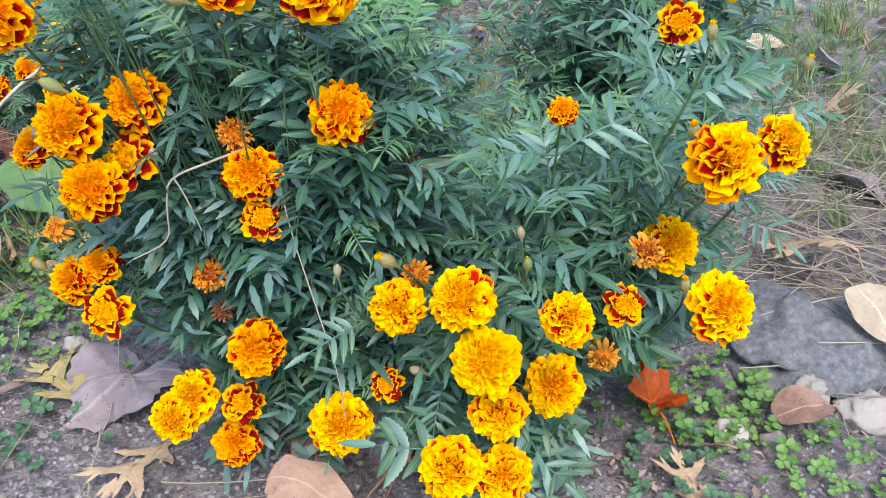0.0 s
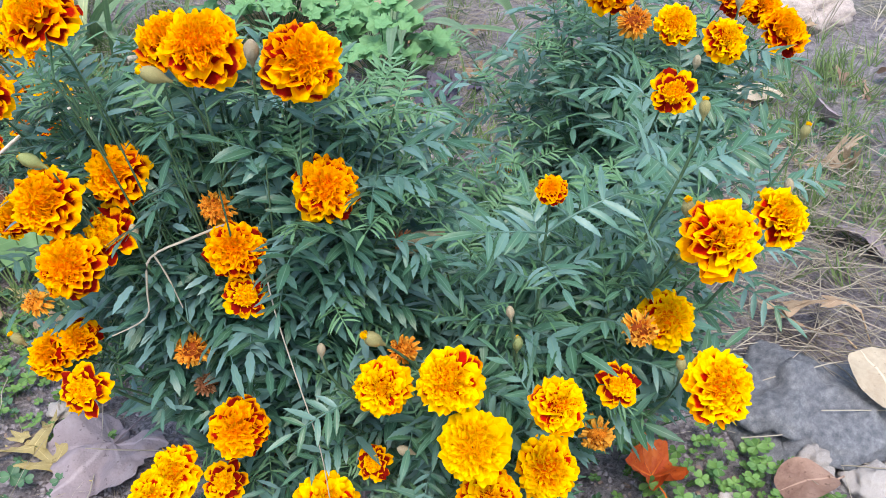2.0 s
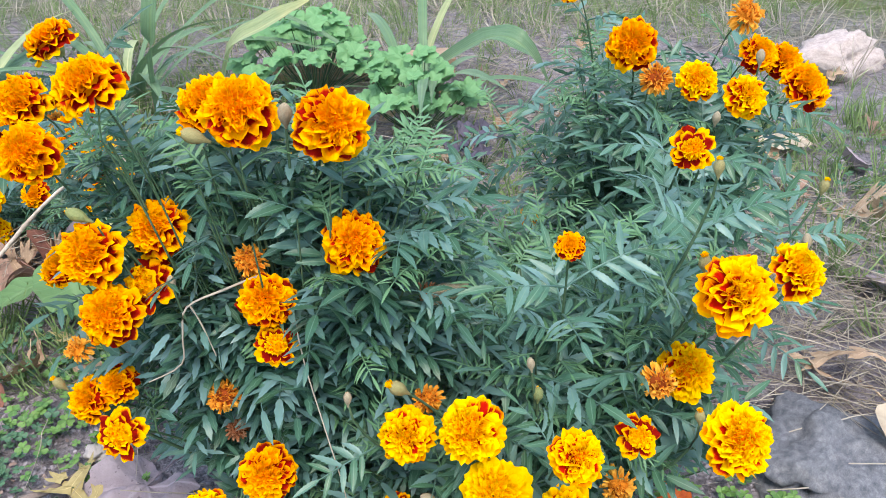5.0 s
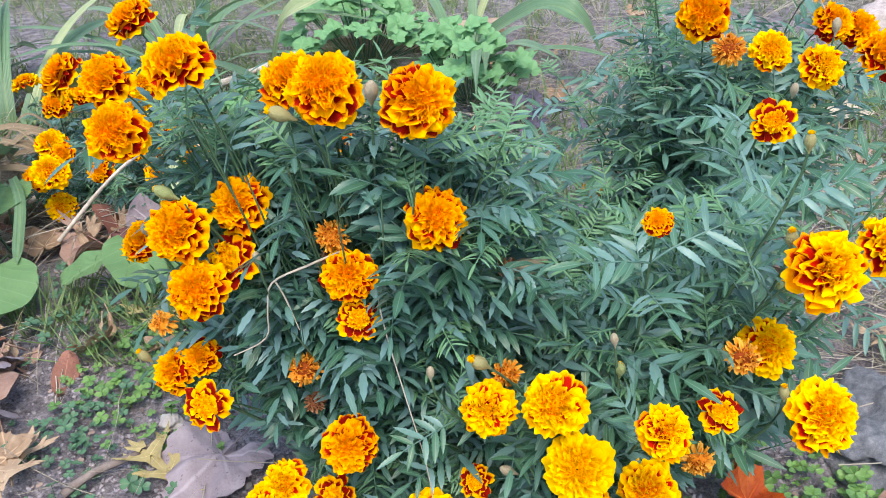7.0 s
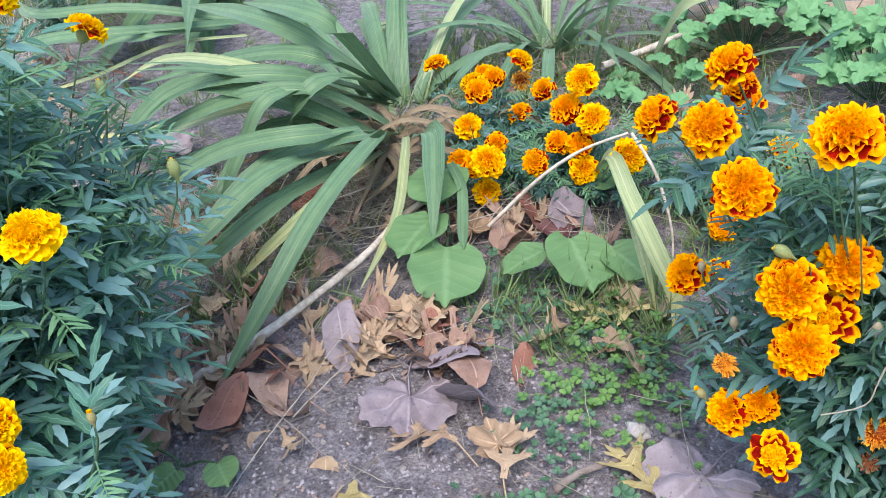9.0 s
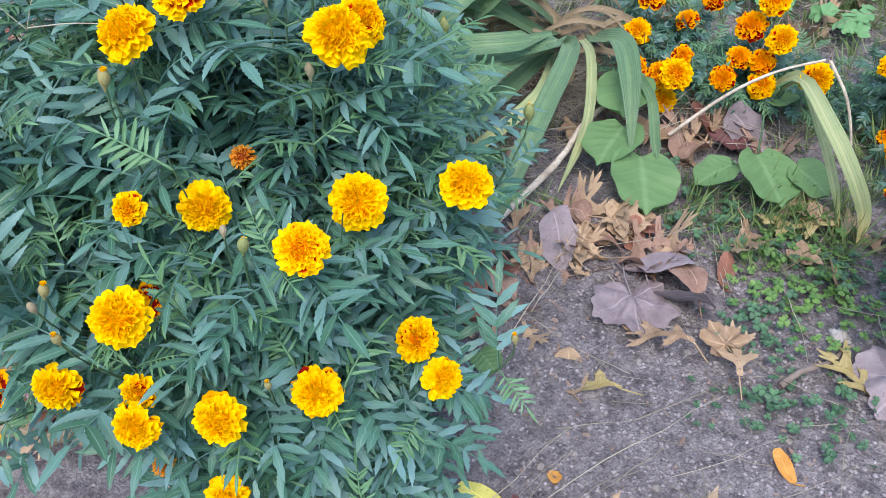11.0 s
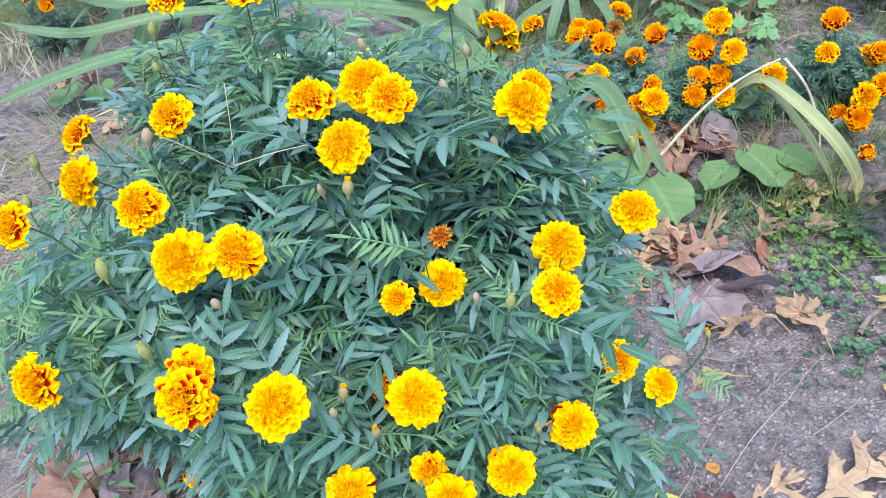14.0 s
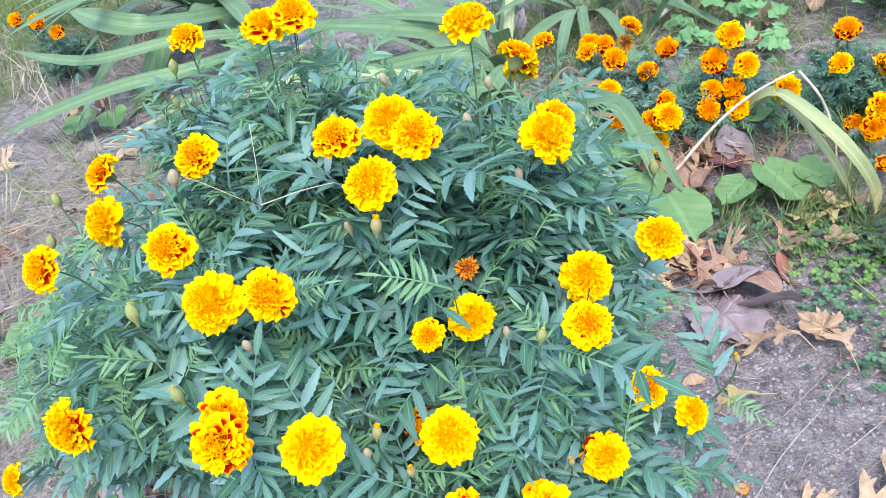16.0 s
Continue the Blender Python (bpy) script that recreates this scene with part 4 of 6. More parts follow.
def oak_leaf(seed, length, wide, curl, mats, pairs=2):
    """A pin-oak leaf: a narrow body with slim forked lobes and deep round bays."""
    r = random.Random(seed)
    g, st = Geo(), Geo()
    ph = r.uniform(0, 6)
    step = [0.0]

    def strip(x, y, a, reach, w0, w1, n=6):
        step[0] += 0.00025
        rows, uvs = [], []
        for i in range(n + 1):
            s = i / n
            w = (w0 + (w1 - w0) * min(1, s * 1.6)) * (1 if s < 0.6 else max(0.03, (1 - s) / 0.4)) * (1 - 0.3 * math.sin(math.pi * min(1, s * 1.3)))
            b = a + 0.12 * s * (1 if a < math.pi / 2 else -1) * (abs(a - math.pi / 2) > 0.1)
            cx, cy = x + math.cos(b) * reach * s, y + math.sin(b) * reach * s
            rows.append([warp((cx - math.sin(b) * w * e, cy + math.cos(b) * w * e), r, curl, ph) + Vector((0, 0, 0.002 + step[0])) for e in (1, 0, -1)])
            uvs.append([(s, 0.5 + e / 2) for e in (-1, 0, 1)])
        g.grid(rows, uvs)

    strip(0, -0.5 * length, math.pi / 2, 0.86 * length, 0.04 * length, 0.1 * length, 12)
    for k in range(pairs):
        y = length * (-0.24 + 0.33 * k / (pairs - 1))
        for sg in (0, 1):
            a = radians(r.uniform(12, 34) + 6 * k)
            a = a if sg else math.pi - a
            reach = length * wide * (0.8, 1.1)[k] * r.uniform(0.85, 1.15)
            strip(0, y, a, reach, 0.115 * length, 0.062 * length, 7)
            for fork in (-0.55, 0.5):
                b = a + 0.15 * (1 if a < math.pi / 2 else -1)
                strip(math.cos(b) * reach * 0.5, y + math.sin(b) * reach * 0.5, b + fork, reach * 0.36, 0.04 * length, 0.026 * length, 4)
    for a in (55, 90, 125):
        strip(0, 0.27 * length, radians(a), 0.25 * length * (1.2 if a == 90 else 0.9), 0.06 * length, 0.045 * length, 4)
    y0 = -0.5 * length
    st.tube([warp((0, y0 + 0.01), r, curl, ph) + Vector((0, 0, 0.003)), warp((0, y0), r, curl, ph), Vector((0.1 * length, y0 - 0.25 * length, 0.002))], [0.0013, 0.0011, 0.0009], 4)
    return g.mesh("leaf_blade", mats), st.mesh("leaf_stalk", mats) if st.v else None


def palm_leaf(seed, radius, lobes, depth, curl, mats, teeth=0.0, cup=0.0, stalk=0.5, round_=False):
    """A maple-like or rounded leaf: an outline about the stalk's end, ribbed and crumpled."""
    r = random.Random(seed)
    g, st = Geo(), Geo()
    seg, rings, ph = (96, 13, r.uniform(0, 6)) if radius > 0.05 else (72, 7, r.uniform(0, 6))
    rows, uvs = [], []
    for i in range(rings + 1):
        q = max(i / rings, 0.015)
        row, uvr = [], []
        for j in range(seg):
            a = math.tau * j / seg
            f = (a / math.tau * 1.0 + 0.25) % 1.0
            if round_:
                rad = 1 + 0.1 * math.sin(a) + 0.02 * math.sin(16 * a + ph)
                rad *= 1 - 0.35 * math.exp(-((abs(a - 1.5 * math.pi)) / 0.25) ** 2)
            else:
                d = min(abs((a - (math.pi / 2 + k * math.radians(58)) + math.pi) % math.tau - math.pi) for k in range(-(lobes // 2), lobes // 2 + 1))
                k0 = min(1.0, d / math.radians(29))
                rad = 1 - depth * k0 + 0.05 * abs((a * 2.6 + ph) % 2 - 1)
                rad *= 0.8 + 0.2 * math.sin(a) + 0.05 * math.sin(a * 3 + ph)
                rad *= 1 + teeth * math.sin(a * 23 + ph)
                back = abs((a - 1.5 * math.pi + math.pi) % math.tau - math.pi)
                rad *= 1 - 0.5 * math.exp(-(back / 0.4) ** 2)
            x, y = radius * q * rad * math.cos(a), radius * q * rad * math.sin(a)
            z = curl * radius * (0.10 * math.sin(5 * a + ph) * q + 0.12 * q * q * math.sin(2 * a + ph)) + cup * radius * q * q * 0.5 + 0.17 * radius * noise.noise((x * 34, y * 34, seed)) + 0.05 * radius * noise.noise((x * 90, y * 90, seed))
            row.append(Vector((x, y, z + 0.004)))
            uvr.append((q, 0.5 + 0.5 * (q * (abs(math.sin(a * 2.5)) if round_ else k0))))
        rows.append(row)
        uvs.append(uvr)
    g.grid(rows, uvs, 0, True)
    if stalk:
        st.tube([Vector((0, 0, 0.004)), Vector((0.05 * radius, -0.5 * radius, 0.006)), Vector((0, -radius * (0.6 + stalk), 0.002))], 0.0012, 4)
    return g.mesh("leaf_blade", mats), st.mesh("leaf_stalk", mats) if st.v else None


def fallen(name, me, x, y, turn, label, tilt=(0, 0), lift=0.009, scale=1.0):
    ob = new(name, me[0])
    if me[1]:
        part("leaf_stalk", me[1], ob)
    ob.matrix_basis = Matrix.LocRotScale((x, y, height(x, y) + lift), Euler((radians(tilt[0]), radians(tilt[1]), radians(turn))), Vector((scale,) * 3))
    return tagged(ob, label, "fallen leaf", "fallen leaves")


fallen("maple_leaf", palm_leaf(3, 0.070, 5, 0.22, 0.6, LEAF_MAUVE, 0.04), -0.622, 0.60, 200, "grey-mauve dry maple leaf lying flat on soil", (4, -3))
fallen("maple_leaf", palm_leaf(4, 0.072, 5, 0.27, 0.7, LEAF_MAUVE, 0.05), -0.292, 0.565, 150, "large grey-mauve crumpled maple leaf on soil", (3, 4))
fallen("maple_leaf", palm_leaf(5, 0.042, 3, 0.25, 1.3, LEAF_FLAME, 0.04, 0.8), 0.183, 0.517, 30, "flame red and orange maple leaf folded upright", (22, 14), 0.02, 0.85)
fallen("maple_leaf", palm_leaf(6, 0.052, 5, 0.35, 0.9, LEAF_PLUM, 0.05, 0.3), -0.655, 0.228, 40, "dark plum-red maple leaf on bare soil", (5, 5))
fallen("oak_leaf", oak_leaf(1, 0.125, 0.46, 0.8, OAK_TAN), -0.500, 0.29, -62, "tan deeply lobed oak leaf lying on soil")
fallen("oak_leaf", oak_leaf(2, 0.075, 0.36, 0.8, OAK_TAN), -0.592, 0.285, -60, "small curled tan oak leaf on soil", (0, 20))
fallen("oak_leaf", oak_leaf(3, 0.085, 0.46, 0.8, OAK_TAN), -0.488, 0.545, 10, "tan oak leaf with pointed lobes on soil", (6, 8))
fallen("oak_leaf", oak_leaf(4, 0.085, 0.36, 1.2, OAK_TAN), -0.578, 0.533, 75, "pale tan curled oak leaf on soil", (0, 12))
fallen("oak_leaf", oak_leaf(5, 0.085, 0.46, 0.6, OAK_YELLOW), -0.355, 0.555, 55, "dull yellow oak leaf beside a twig")
fallen("oak_leaf", oak_leaf(6, 0.10, 0.36, 1.4, OAK_YELLOW), -0.655, 0.46, 80, "pale yellowish curled oak leaf on soil", (0, 18))
fallen("oak_leaf", oak_leaf(7, 0.10, 0.36, 0.9, OAK_YELLOW), -0.435, 0.80, 100, "dull yellow lobed leaf beside broad green leaves", (8, 0))
fallen("oak_leaf", oak_leaf(8, 0.10, 0.36, 1.5, OAK_TAN), 0.40, 0.75, 70, "curled tan oak leaf on dry straw", (10, 25), 0.012)
fallen("oak_leaf", oak_leaf(9, 0.09, 0.46, 0.8, OAK_TAN), 0.201, 0.440, 20, "tan oak leaf on bare soil", (0, 0), 0.009, 0.62)
fallen("oak_leaf", oak_leaf(10, 0.09, 0.46, 0.8, OAK_TAN), -0.25, 0.455, 160, "pale tan oak leaf at the path edge")
fallen("oval_leaf", lobed_leaf(11, 0.052, 1, 0.0, 0.27, 1.4, LEAF_RUST), -0.511, 0.685, 10, "rust-red oval leaf beside clover", (0, 8))
fallen("oval_leaf", lobed_leaf(12, 0.038, 1, 0.0, 0.26, 0.8, LEAF_ORANGE), -0.418, 0.405, 40, "orange oval leaf on bare soil", (0, -6))
fallen("oval_leaf", lobed_leaf(13, 0.062, 1, 0.0, 0.22, 1.0, LEAF_LEMON, 0), -0.71, 0.26, -100, "lemon-yellow smooth leaf on bare soil", (8, 6), 0.012)
fallen("oval_leaf", lobed_leaf(14, 0.045, 1, 0.0, 0.32, 0.6, LEAF_CREAM), -0.447, 0.275, -120, "small cream leaf on bare soil")
fallen("oval_leaf", lobed_leaf(15, 0.016, 1, 0.0, 0.5, 0.6, LEAF_ORANGE, 0.3), -0.652, 0.322, 10, "tiny orange leaf on bare soil")
fallen("oval_leaf", lobed_leaf(16, 0.036, 1, 0.0, 0.3, 0.9, LEAF_BROWN), 0.222, 0.479, 75, "reddish-brown curled leaf beside a red leaf", (0, 30), 0.012)
fallen("oval_leaf", lobed_leaf(24, 0.05, 1, 0.0, 0.42, 1.5, LEAF_BROWN), 0.318, 0.513, 100, "smooth mauve-brown cupped leaf beside pale stones", (14, -6), 0.022)
fallen("oval_leaf", lobed_leaf(17, 0.075, 1, 0.0, 0.44, 0.6, LEAF_CREAM), 0.428, 0.622, 20, "cream round-ended dead leaf beside the rock", (6, -8), 0.035)
fallen("maple_leaf", palm_leaf(39, 0.075, 5, 0.25, 0.8, LEAF_MAUVE, 0.04), -1.31, 1.07, 40, "grey-mauve maple leaf under arching strap leaves", (6, 6), 0.03)
fallen("oval_leaf", lobed_leaf(25, 0.07, 1, 0.0, 0.24, 0.9, OAK_TAN), 0.394, 0.727, 60, "tan curled leaf behind the rock", (12, 20), 0.025)
fallen("oval_leaf", lobed_leaf(18, 0.09, 1, 0.0, 0.34, 0.7, LEAF_CREAM), 0.545, 1.375, 95, "pale cream leaf on dry grass", (8, 0), 0.015)
fallen("oval_leaf", lobed_leaf(19, 0.09, 2, 0.2, 0.36, 1.0, LEAF_MAUVE), 0.53, 0.915, 40, "dull mauve crumpled leaf on straw", (10, 10), 0.015)
fallen("oval_leaf", lobed_leaf(20, 0.085, 1, 0.0, 0.4, 1.2, LEAF_BROWN), -0.752, 0.615, 100, "large brown leaf at the edge of the litter", (6, 0))
fallen("oval_leaf", lobed_leaf(21, 0.08, 2, 0.2, 0.33, 1.6, LEAF_BROWN), -0.572, 0.637, 35, "curled orange-brown leaf beside a maple leaf", (0, 25), 0.012)
fallen("oval_leaf", lobed_leaf(22, 0.045, 1, 0.0, 0.35, 1.2, OAK_TAN), -0.76, 0.508, 110, "small tan cupped leaf on soil", (10, 0))
fallen("oval_leaf", lobed_leaf(23, 0.07, 2, 0.2, 0.3, 0.9, OAK_TAN), -0.67, 0.468, 20, "dull tan leaf with yellow stalk on soil")
fallen("maple_leaf", palm_leaf(26, 0.062, 5, 0.25, 0.8, LEAF_MAUVE, 0.04), -1.352, 0.270, 60, "pale mauve maple leaf on the leaf pile", (8, 6), 0.035)
fallen("maple_leaf", palm_leaf(27, 0.055, 5, 0.25, 0.9, LEAF_BROWN, 0.04, 0.2), -1.277, 0.215, 160, "pinkish-brown maple leaf on the leaf pile", (-6, 8), 0.035)
fallen("oval_leaf", lobed_leaf(28, 0.1, 2, 0.2, 0.36, 1.2, LEAF_BROWN), -1.337, 0.20, 40, "orange-brown curled leaf on the leaf pile", (8, -10), 0.03)
fallen("oval_leaf", lobed_leaf(29, 0.08, 1, 0.0, 0.36, 1.2, LEAF_CREAM), -1.247, 0.166, 110, "cream dry leaf on the leaf pile", (10, 4), 0.03)
fallen("oak_leaf", oak_leaf(30, 0.1, 0.5, 1.2, OAK_TAN), -1.2, 0.186, 200, "tan oak leaf on the leaf pile", (4, 8), 0.03)
fallen("oval_leaf", lobed_leaf(31, 0.06, 2, 0.2, 0.36, 1.5, LEAF_BROWN), -0.105, 0.452, 20, "brown curled leaf under the marigold", (10, 14), 0.02)
fallen("oval_leaf", lobed_leaf(32, 0.07, 2, 0.2, 0.36, 1.5, LEAF_BROWN), -0.10, 0.408, 75, "brown crumpled leaf under the marigold", (-8, 10), 0.02)
fallen("oval_leaf", lobed_leaf(33, 0.06, 1, 0.0, 0.36, 1.5, LEAF_RUST), -0.065, 0.395, 140, "rust-brown leaf under the marigold", (6, -10), 0.02)

fallen("oval_leaf", lobed_leaf(34, 0.085, 2, 0.2, 0.3, 1.2, LEAF_RUST), -0.575, 0.985, 60, "rust-pink torn leaf under small marigolds", (10, 6), 0.02)
fallen("oval_leaf", lobed_leaf(35, 0.06, 2, 0.2, 0.4, 1.2, LEAF_BROWN), -0.61, 0.93, 20, "pale pinkish-brown leaf beside broad leaves", (8, -8), 0.015)
fallen("maple_leaf", palm_leaf(36, 0.045, 5, 0.3, 1.0, LEAF_PLUM, 0.04, 0.2), -0.525, 0.955, 80, "dark mauve leaf under small marigolds", (6, 4), 0.015)
fallen("maple_leaf", palm_leaf(37, 0.085, 5, 0.25, 0.8, LEAF_BROWN, 0.04), -1.427, 0.27, 100, "large pinkish-tan maple leaf on the leaf pile", (6, 6), 0.05)
fallen("oak_leaf", oak_leaf(38, 0.11, 0.46, 1.0, OAK_TAN), -1.297, 0.206, 30, "pale tan oak leaf on the leaf pile", (4, 6), 0.045)

LITTER = [oak_leaf(40, 0.085, 0.42, 2.2, OAK_TAN), oak_leaf(41, 0.08, 0.4, 2.8, LEAF_BROWN), lobed_leaf(42, 0.065, 1, 0.0, 0.34, 2.6, LEAF_BROWN), lobed_leaf(43, 0.075, 2, 0.2, 0.38, 2.4, LEAF_MAUVE), palm_leaf(44, 0.045, 5, 0.4, 1.1, OAK_TAN, 0.05, 0.3), lobed_leaf(45, 0.07, 1, 0.0, 0.35, 1.5, LEAF_RUST)]
LITTER_WORDS = ["dry tan oak leaf in the leaf litter", "brown curled oak leaf in the leaf litter", "brown oval leaf in the leaf litter", "greyish mauve leaf in the leaf litter", "tan crumpled maple leaf in the leaf litter", "rust-red leaf in the leaf litter"]
r = random.Random(11)
for cx, cy, rx, ry, cnt in ((-0.67, 0.70, 0.11, 0.06, 34), (-0.88, 0.62, 0.13, 0.13, 46), (-0.90, 0.50, 0.09, 0.06, 16), (-0.55, 0.95, 0.16, 0.06, 14), (-1.38, 0.20, 0.19, 0.22, 80), (-0.12, 0.50, 0.14, 0.05, 12), (-0.92, 0.92, 0.22, 0.18, 26), (-0.85, 1.12, 0.16, 0.1, 22), (-0.6, 1.5, 0.4, 0.2, 12), (-0.30, 1.55, 0.5, 0.35, 26), (0.35, 1.25, 0.3, 0.25, 10), (-1.1, 0.75, 0.15, 0.15, 16), (-0.55, 0.55, 0.2, 0.12, 5), (0.45, 1.0, 0.25, 0.3, 8), (0.5, 1.7, 0.6, 0.4, 14), (-0.40, 0.78, 0.14, 0.1, 11), (-1.75, 1.1, 0.35, 0.45, 20)):
    for i in range(cnt):
        k = r.choice((0, 0, 1, 1, 1, 0, 2, 3, 4, 4, 5))
        a, q = r.uniform(0, 6.28), math.sqrt(r.random())
        fallen(("oak_leaf", "oak_leaf", "oval_leaf", "oval_leaf", "maple_leaf", "oval_leaf")[k], LITTER[k], cx + rx * q * math.cos(a), cy + ry * q * math.sin(a), r.uniform(0, 360), LITTER_WORDS[k], (r.gauss(0, 10), r.gauss(0, 10)), r.uniform(0.006, 0.02), r.uniform(0.55, 1.1))


# ---- stones and sticks ----
def stone(name, x, y, size, flat, mat, label, seed, turn=0, stretch=1.0):
    ob = new(name, lump(seed, 0.24, 36, 24, flat).mesh(name, mat))
    ob.matrix_basis = Matrix.LocRotScale((x, y, height(x, y) + size * flat * 0.35), Euler((0, 0, radians(turn))), Vector((size * stretch, size, size)))
    return tagged(ob, label, "rock" if name == "rock" else "stone")


stone("rock", 0.350, 0.622, 0.062, 0.42, ROCK, "blue-grey weathered rock half sunk in soil", 61, 62, 1.35)
stone("stone", 0.287, 0.486, 0.0125, 0.85, PEBBLE, "small pale round stone on soil", 62)
stone("stone", 0.385, 0.532, 0.021, 0.6, PEBBLE, "pale grey flat stone on soil", 63, 30, 1.3)
stone("stone", 0.252, 0.503, 0.013, 0.7, PEBBLE, "rough pale stone among clover", 64, 30)
stone("stone", 0.338, 0.550, 0.017, 0.8, PEBBLE, "crumbly silvery stone beside the rock", 65, 50, 1.2)
stone("stone", 0.43, 0.50, 0.015, 0.6, PEBBLE, "grey stone on soil", 66)
stone("stone", -0.365, 0.62, 0.012, 0.6, PEBBLE, "small whitish stone beside clover", 67)


stone("stone", 0.80, 1.87, 0.075, 0.75, PINK_STONE, "large pale pinkish stone behind the marigolds", 68, 20, 1.4)
stone("stone", 0.66, 1.62, 0.035, 0.6, PEBBLE, "pale grey flat stone among low weeds", 69, 10, 1.4)


def stick(name, pts, rad, mat, label, sides=6):
    g = Geo()
    pts = [Vector(p) for p in pts]
    fine = []
    for i in range(len(pts) - 1):
        for k in range(4):
            t = k / 4
            p0, p1, p2, p3 = pts[max(i - 1, 0)], pts[i], pts[i + 1], pts[min(i + 2, len(pts) - 1)]
            fine.append(0.5 * (2 * p1 + (p2 - p0) * t + (2 * p0 - 5 * p1 + 4 * p2 - p3) * t * t + (3 * p1 - p0 - 3 * p2 + p3) * t ** 3))
    fine.append(pts[-1])
    jit = random.Random(len(label))
    g.tube(fine, [rad * (1.1 - 0.5 * i / len(fine)) * jit.uniform(0.9, 1.1) for i in range(len(fine))], sides)
    return tagged(new(name, g.mesh(name, mat)), label, "stick" if "st" in name else "twig")


stick("dry_stalk", [(-0.92, 0.535, 0.012), (-0.86, 0.60, 0.02), (-0.78, 0.80, 0.035), (-0.755, 0.915, 0.045), (-0.70, 1.02, 0.05)], 0.0065, PALE_STICK, "long bleached flower stalk lying across the litter")
stick("dry_stalk", [(-0.63, 0.93, 0.03), (-0.56, 0.955, 0.10), (-0.50, 0.965, 0.145), (-0.44, 0.97, 0.172)], 0.0028, PALE_STICK, "bleached stalk leaning through small marigolds")
stick("dry_stalk", [(-0.435, 0.965, 0.175), (-0.40, 0.945, 0.13), (-0.375, 0.93, 0.06), (-0.37, 0.92, 0.01)], 0.0024, PALE_STICK, "bent bleached stalk end hanging to the soil")
stick("dry_stalk", [(-0.58, 1.50, 0.04), (-0.45, 1.62, 0.06), (-0.30, 1.85, 0.08)], 0.007, PALE_STICK, "long bleached stalk behind the small marigolds")
stick("twig", [(-0.43, 0.515, 0.006), (-0.41, 0.54, 0.01), (-0.375, 0.57, 0.008), (-0.36, 0.60, 0.006)], 0.0045, TWIG, "short grey twig on bare soil")
stick("dry_stalk", [(-0.135, 0.50, 0.283), (-0.154, 0.478, 0.285), (-0.178, 0.468, 0.277), (-0.184, 0.466, 0.255), (-0.189, 0.466, 0.231), (-0.215, 0.466, 0.215)], 0.0009, STRAW, "bent white straw caught in the marigold", 5)
stick("dry_stalk", [(-0.176, 0.469, 0.278), (-0.171, 0.47, 0.262), (-0.165, 0.47, 0.236)], 0.0007, STRAW, "thin white straw hanging in the marigold", 5)
stick("dry_stalk", [(-0.113, 0.490, 0.270), (-0.101, 0.458, 0.242), (-0.088, 0.44, 0.2), (-0.075, 0.425, 0.152), (-0.07, 0.415, 0.11)], 0.0006, STRAW, "long white straw hanging through the marigold", 5)
stick("dry_stalk", [(-1.081, 0.316, 0.568), (-1.077, 0.288, 0.538), (-1.076, 0.269, 0.519)], 0.0004, STRAW, "thin white straw in the yellow marigold", 5)
stick("dry_stalk", [(-1.076, 0.269, 0.518), (-1.042, 0.276, 0.523), (-1.014, 0.280, 0.525)], 0.0006, STRAW, "white straw lying on the yellow marigold", 5)
stick("dry_stalk", [(-1.139, 0.287, 0.542), (-1.119, 0.278, 0.538), (-1.077, 0.269, 0.516)], 0.0004, STRAW, "fine straw lying on the yellow marigold", 5)


def edging(x0, x1, y, z, tall, deep):
    """A weathered, uneven timber lying on the ground."""
    g = Geo()
    rows, uvs = [], []
    for i in range(25):
        q = i / 24
        x = x0 + (x1 - x0) * q
        w = [0.006 * noise.noise((x * 6, k * 3.3, 2.0)) for k in range(8)]
        ring = [(-1, -0.8), (-0.8, -1), (0.8, -1), (1, -0.8), (1, 0.8), (0.8, 1), (-0.8, 1), (-1, 0.8)]
        rows.append([Vector((x, y + 0.05 * q + a * deep + w[k], z + b * tall + w[(k + 3) % 8])) for k, (a, b) in enumerate(ring)])
        uvs.append([(q, k / 8) for k in range(8)])
    g.grid(rows, uvs, 0, True)
    return tagged(new("wood_edging", g.mesh("wood_edging", BARK, False)), "weathered pale timber edging behind the plants", "timber")


edging(-0.46, -0.04, 1.81, 0.022, 0.02, 0.04)


# ---- strap-leaved clumps ----
def strap_clump(x, y, label, blades, seed, spread_to, tall, wide):
    r = random.Random(seed)
    ob = tagged(new("iris_clump"), label, "iris")
    ob.location = (x, y, 0)
    for i in range(blades):
        a = radians(r.uniform(*spread_to))
        flat = r.uniform(0.25, 1.0)
        length = tall * r.uniform(0.7, 1.15)
        g = Geo()
        d = Vector((math.cos(a) * flat * 1.3, math.sin(a) * flat * 1.3, 0.9))
        b0 = Vector((math.cos(a) * 0.03 + r.uniform(-0.03, 0.03), math.sin(a) * 0.03 + r.uniform(-0.03, 0.03), 0.0))
        side = Vector((-math.sin(a), math.cos(a), 0))
        up = side.cross(d.normalized()) * -1
        up = up if up.z > 0 else -up
        blade(g, b0, d, up, length, wide * r.uniform(0.75, 1.2), r.uniform(1.5, 2.6) * (0.55 + 0.5 * flat), 0.18, 0, 14, "strap", 0, r.uniform(-0.7, 0.7), 4)
        for p in g.v:
            lowest = 0.004 + height(x + p.x, y + p.y)
            if p.z < lowest:
                p.z = lowest + 0.004 * r.random()
        part("leaf_blade", g.mesh("leaf_blade", IRIS_OLD if r.random() < 0.05 else IRIS), ob)
    return ob


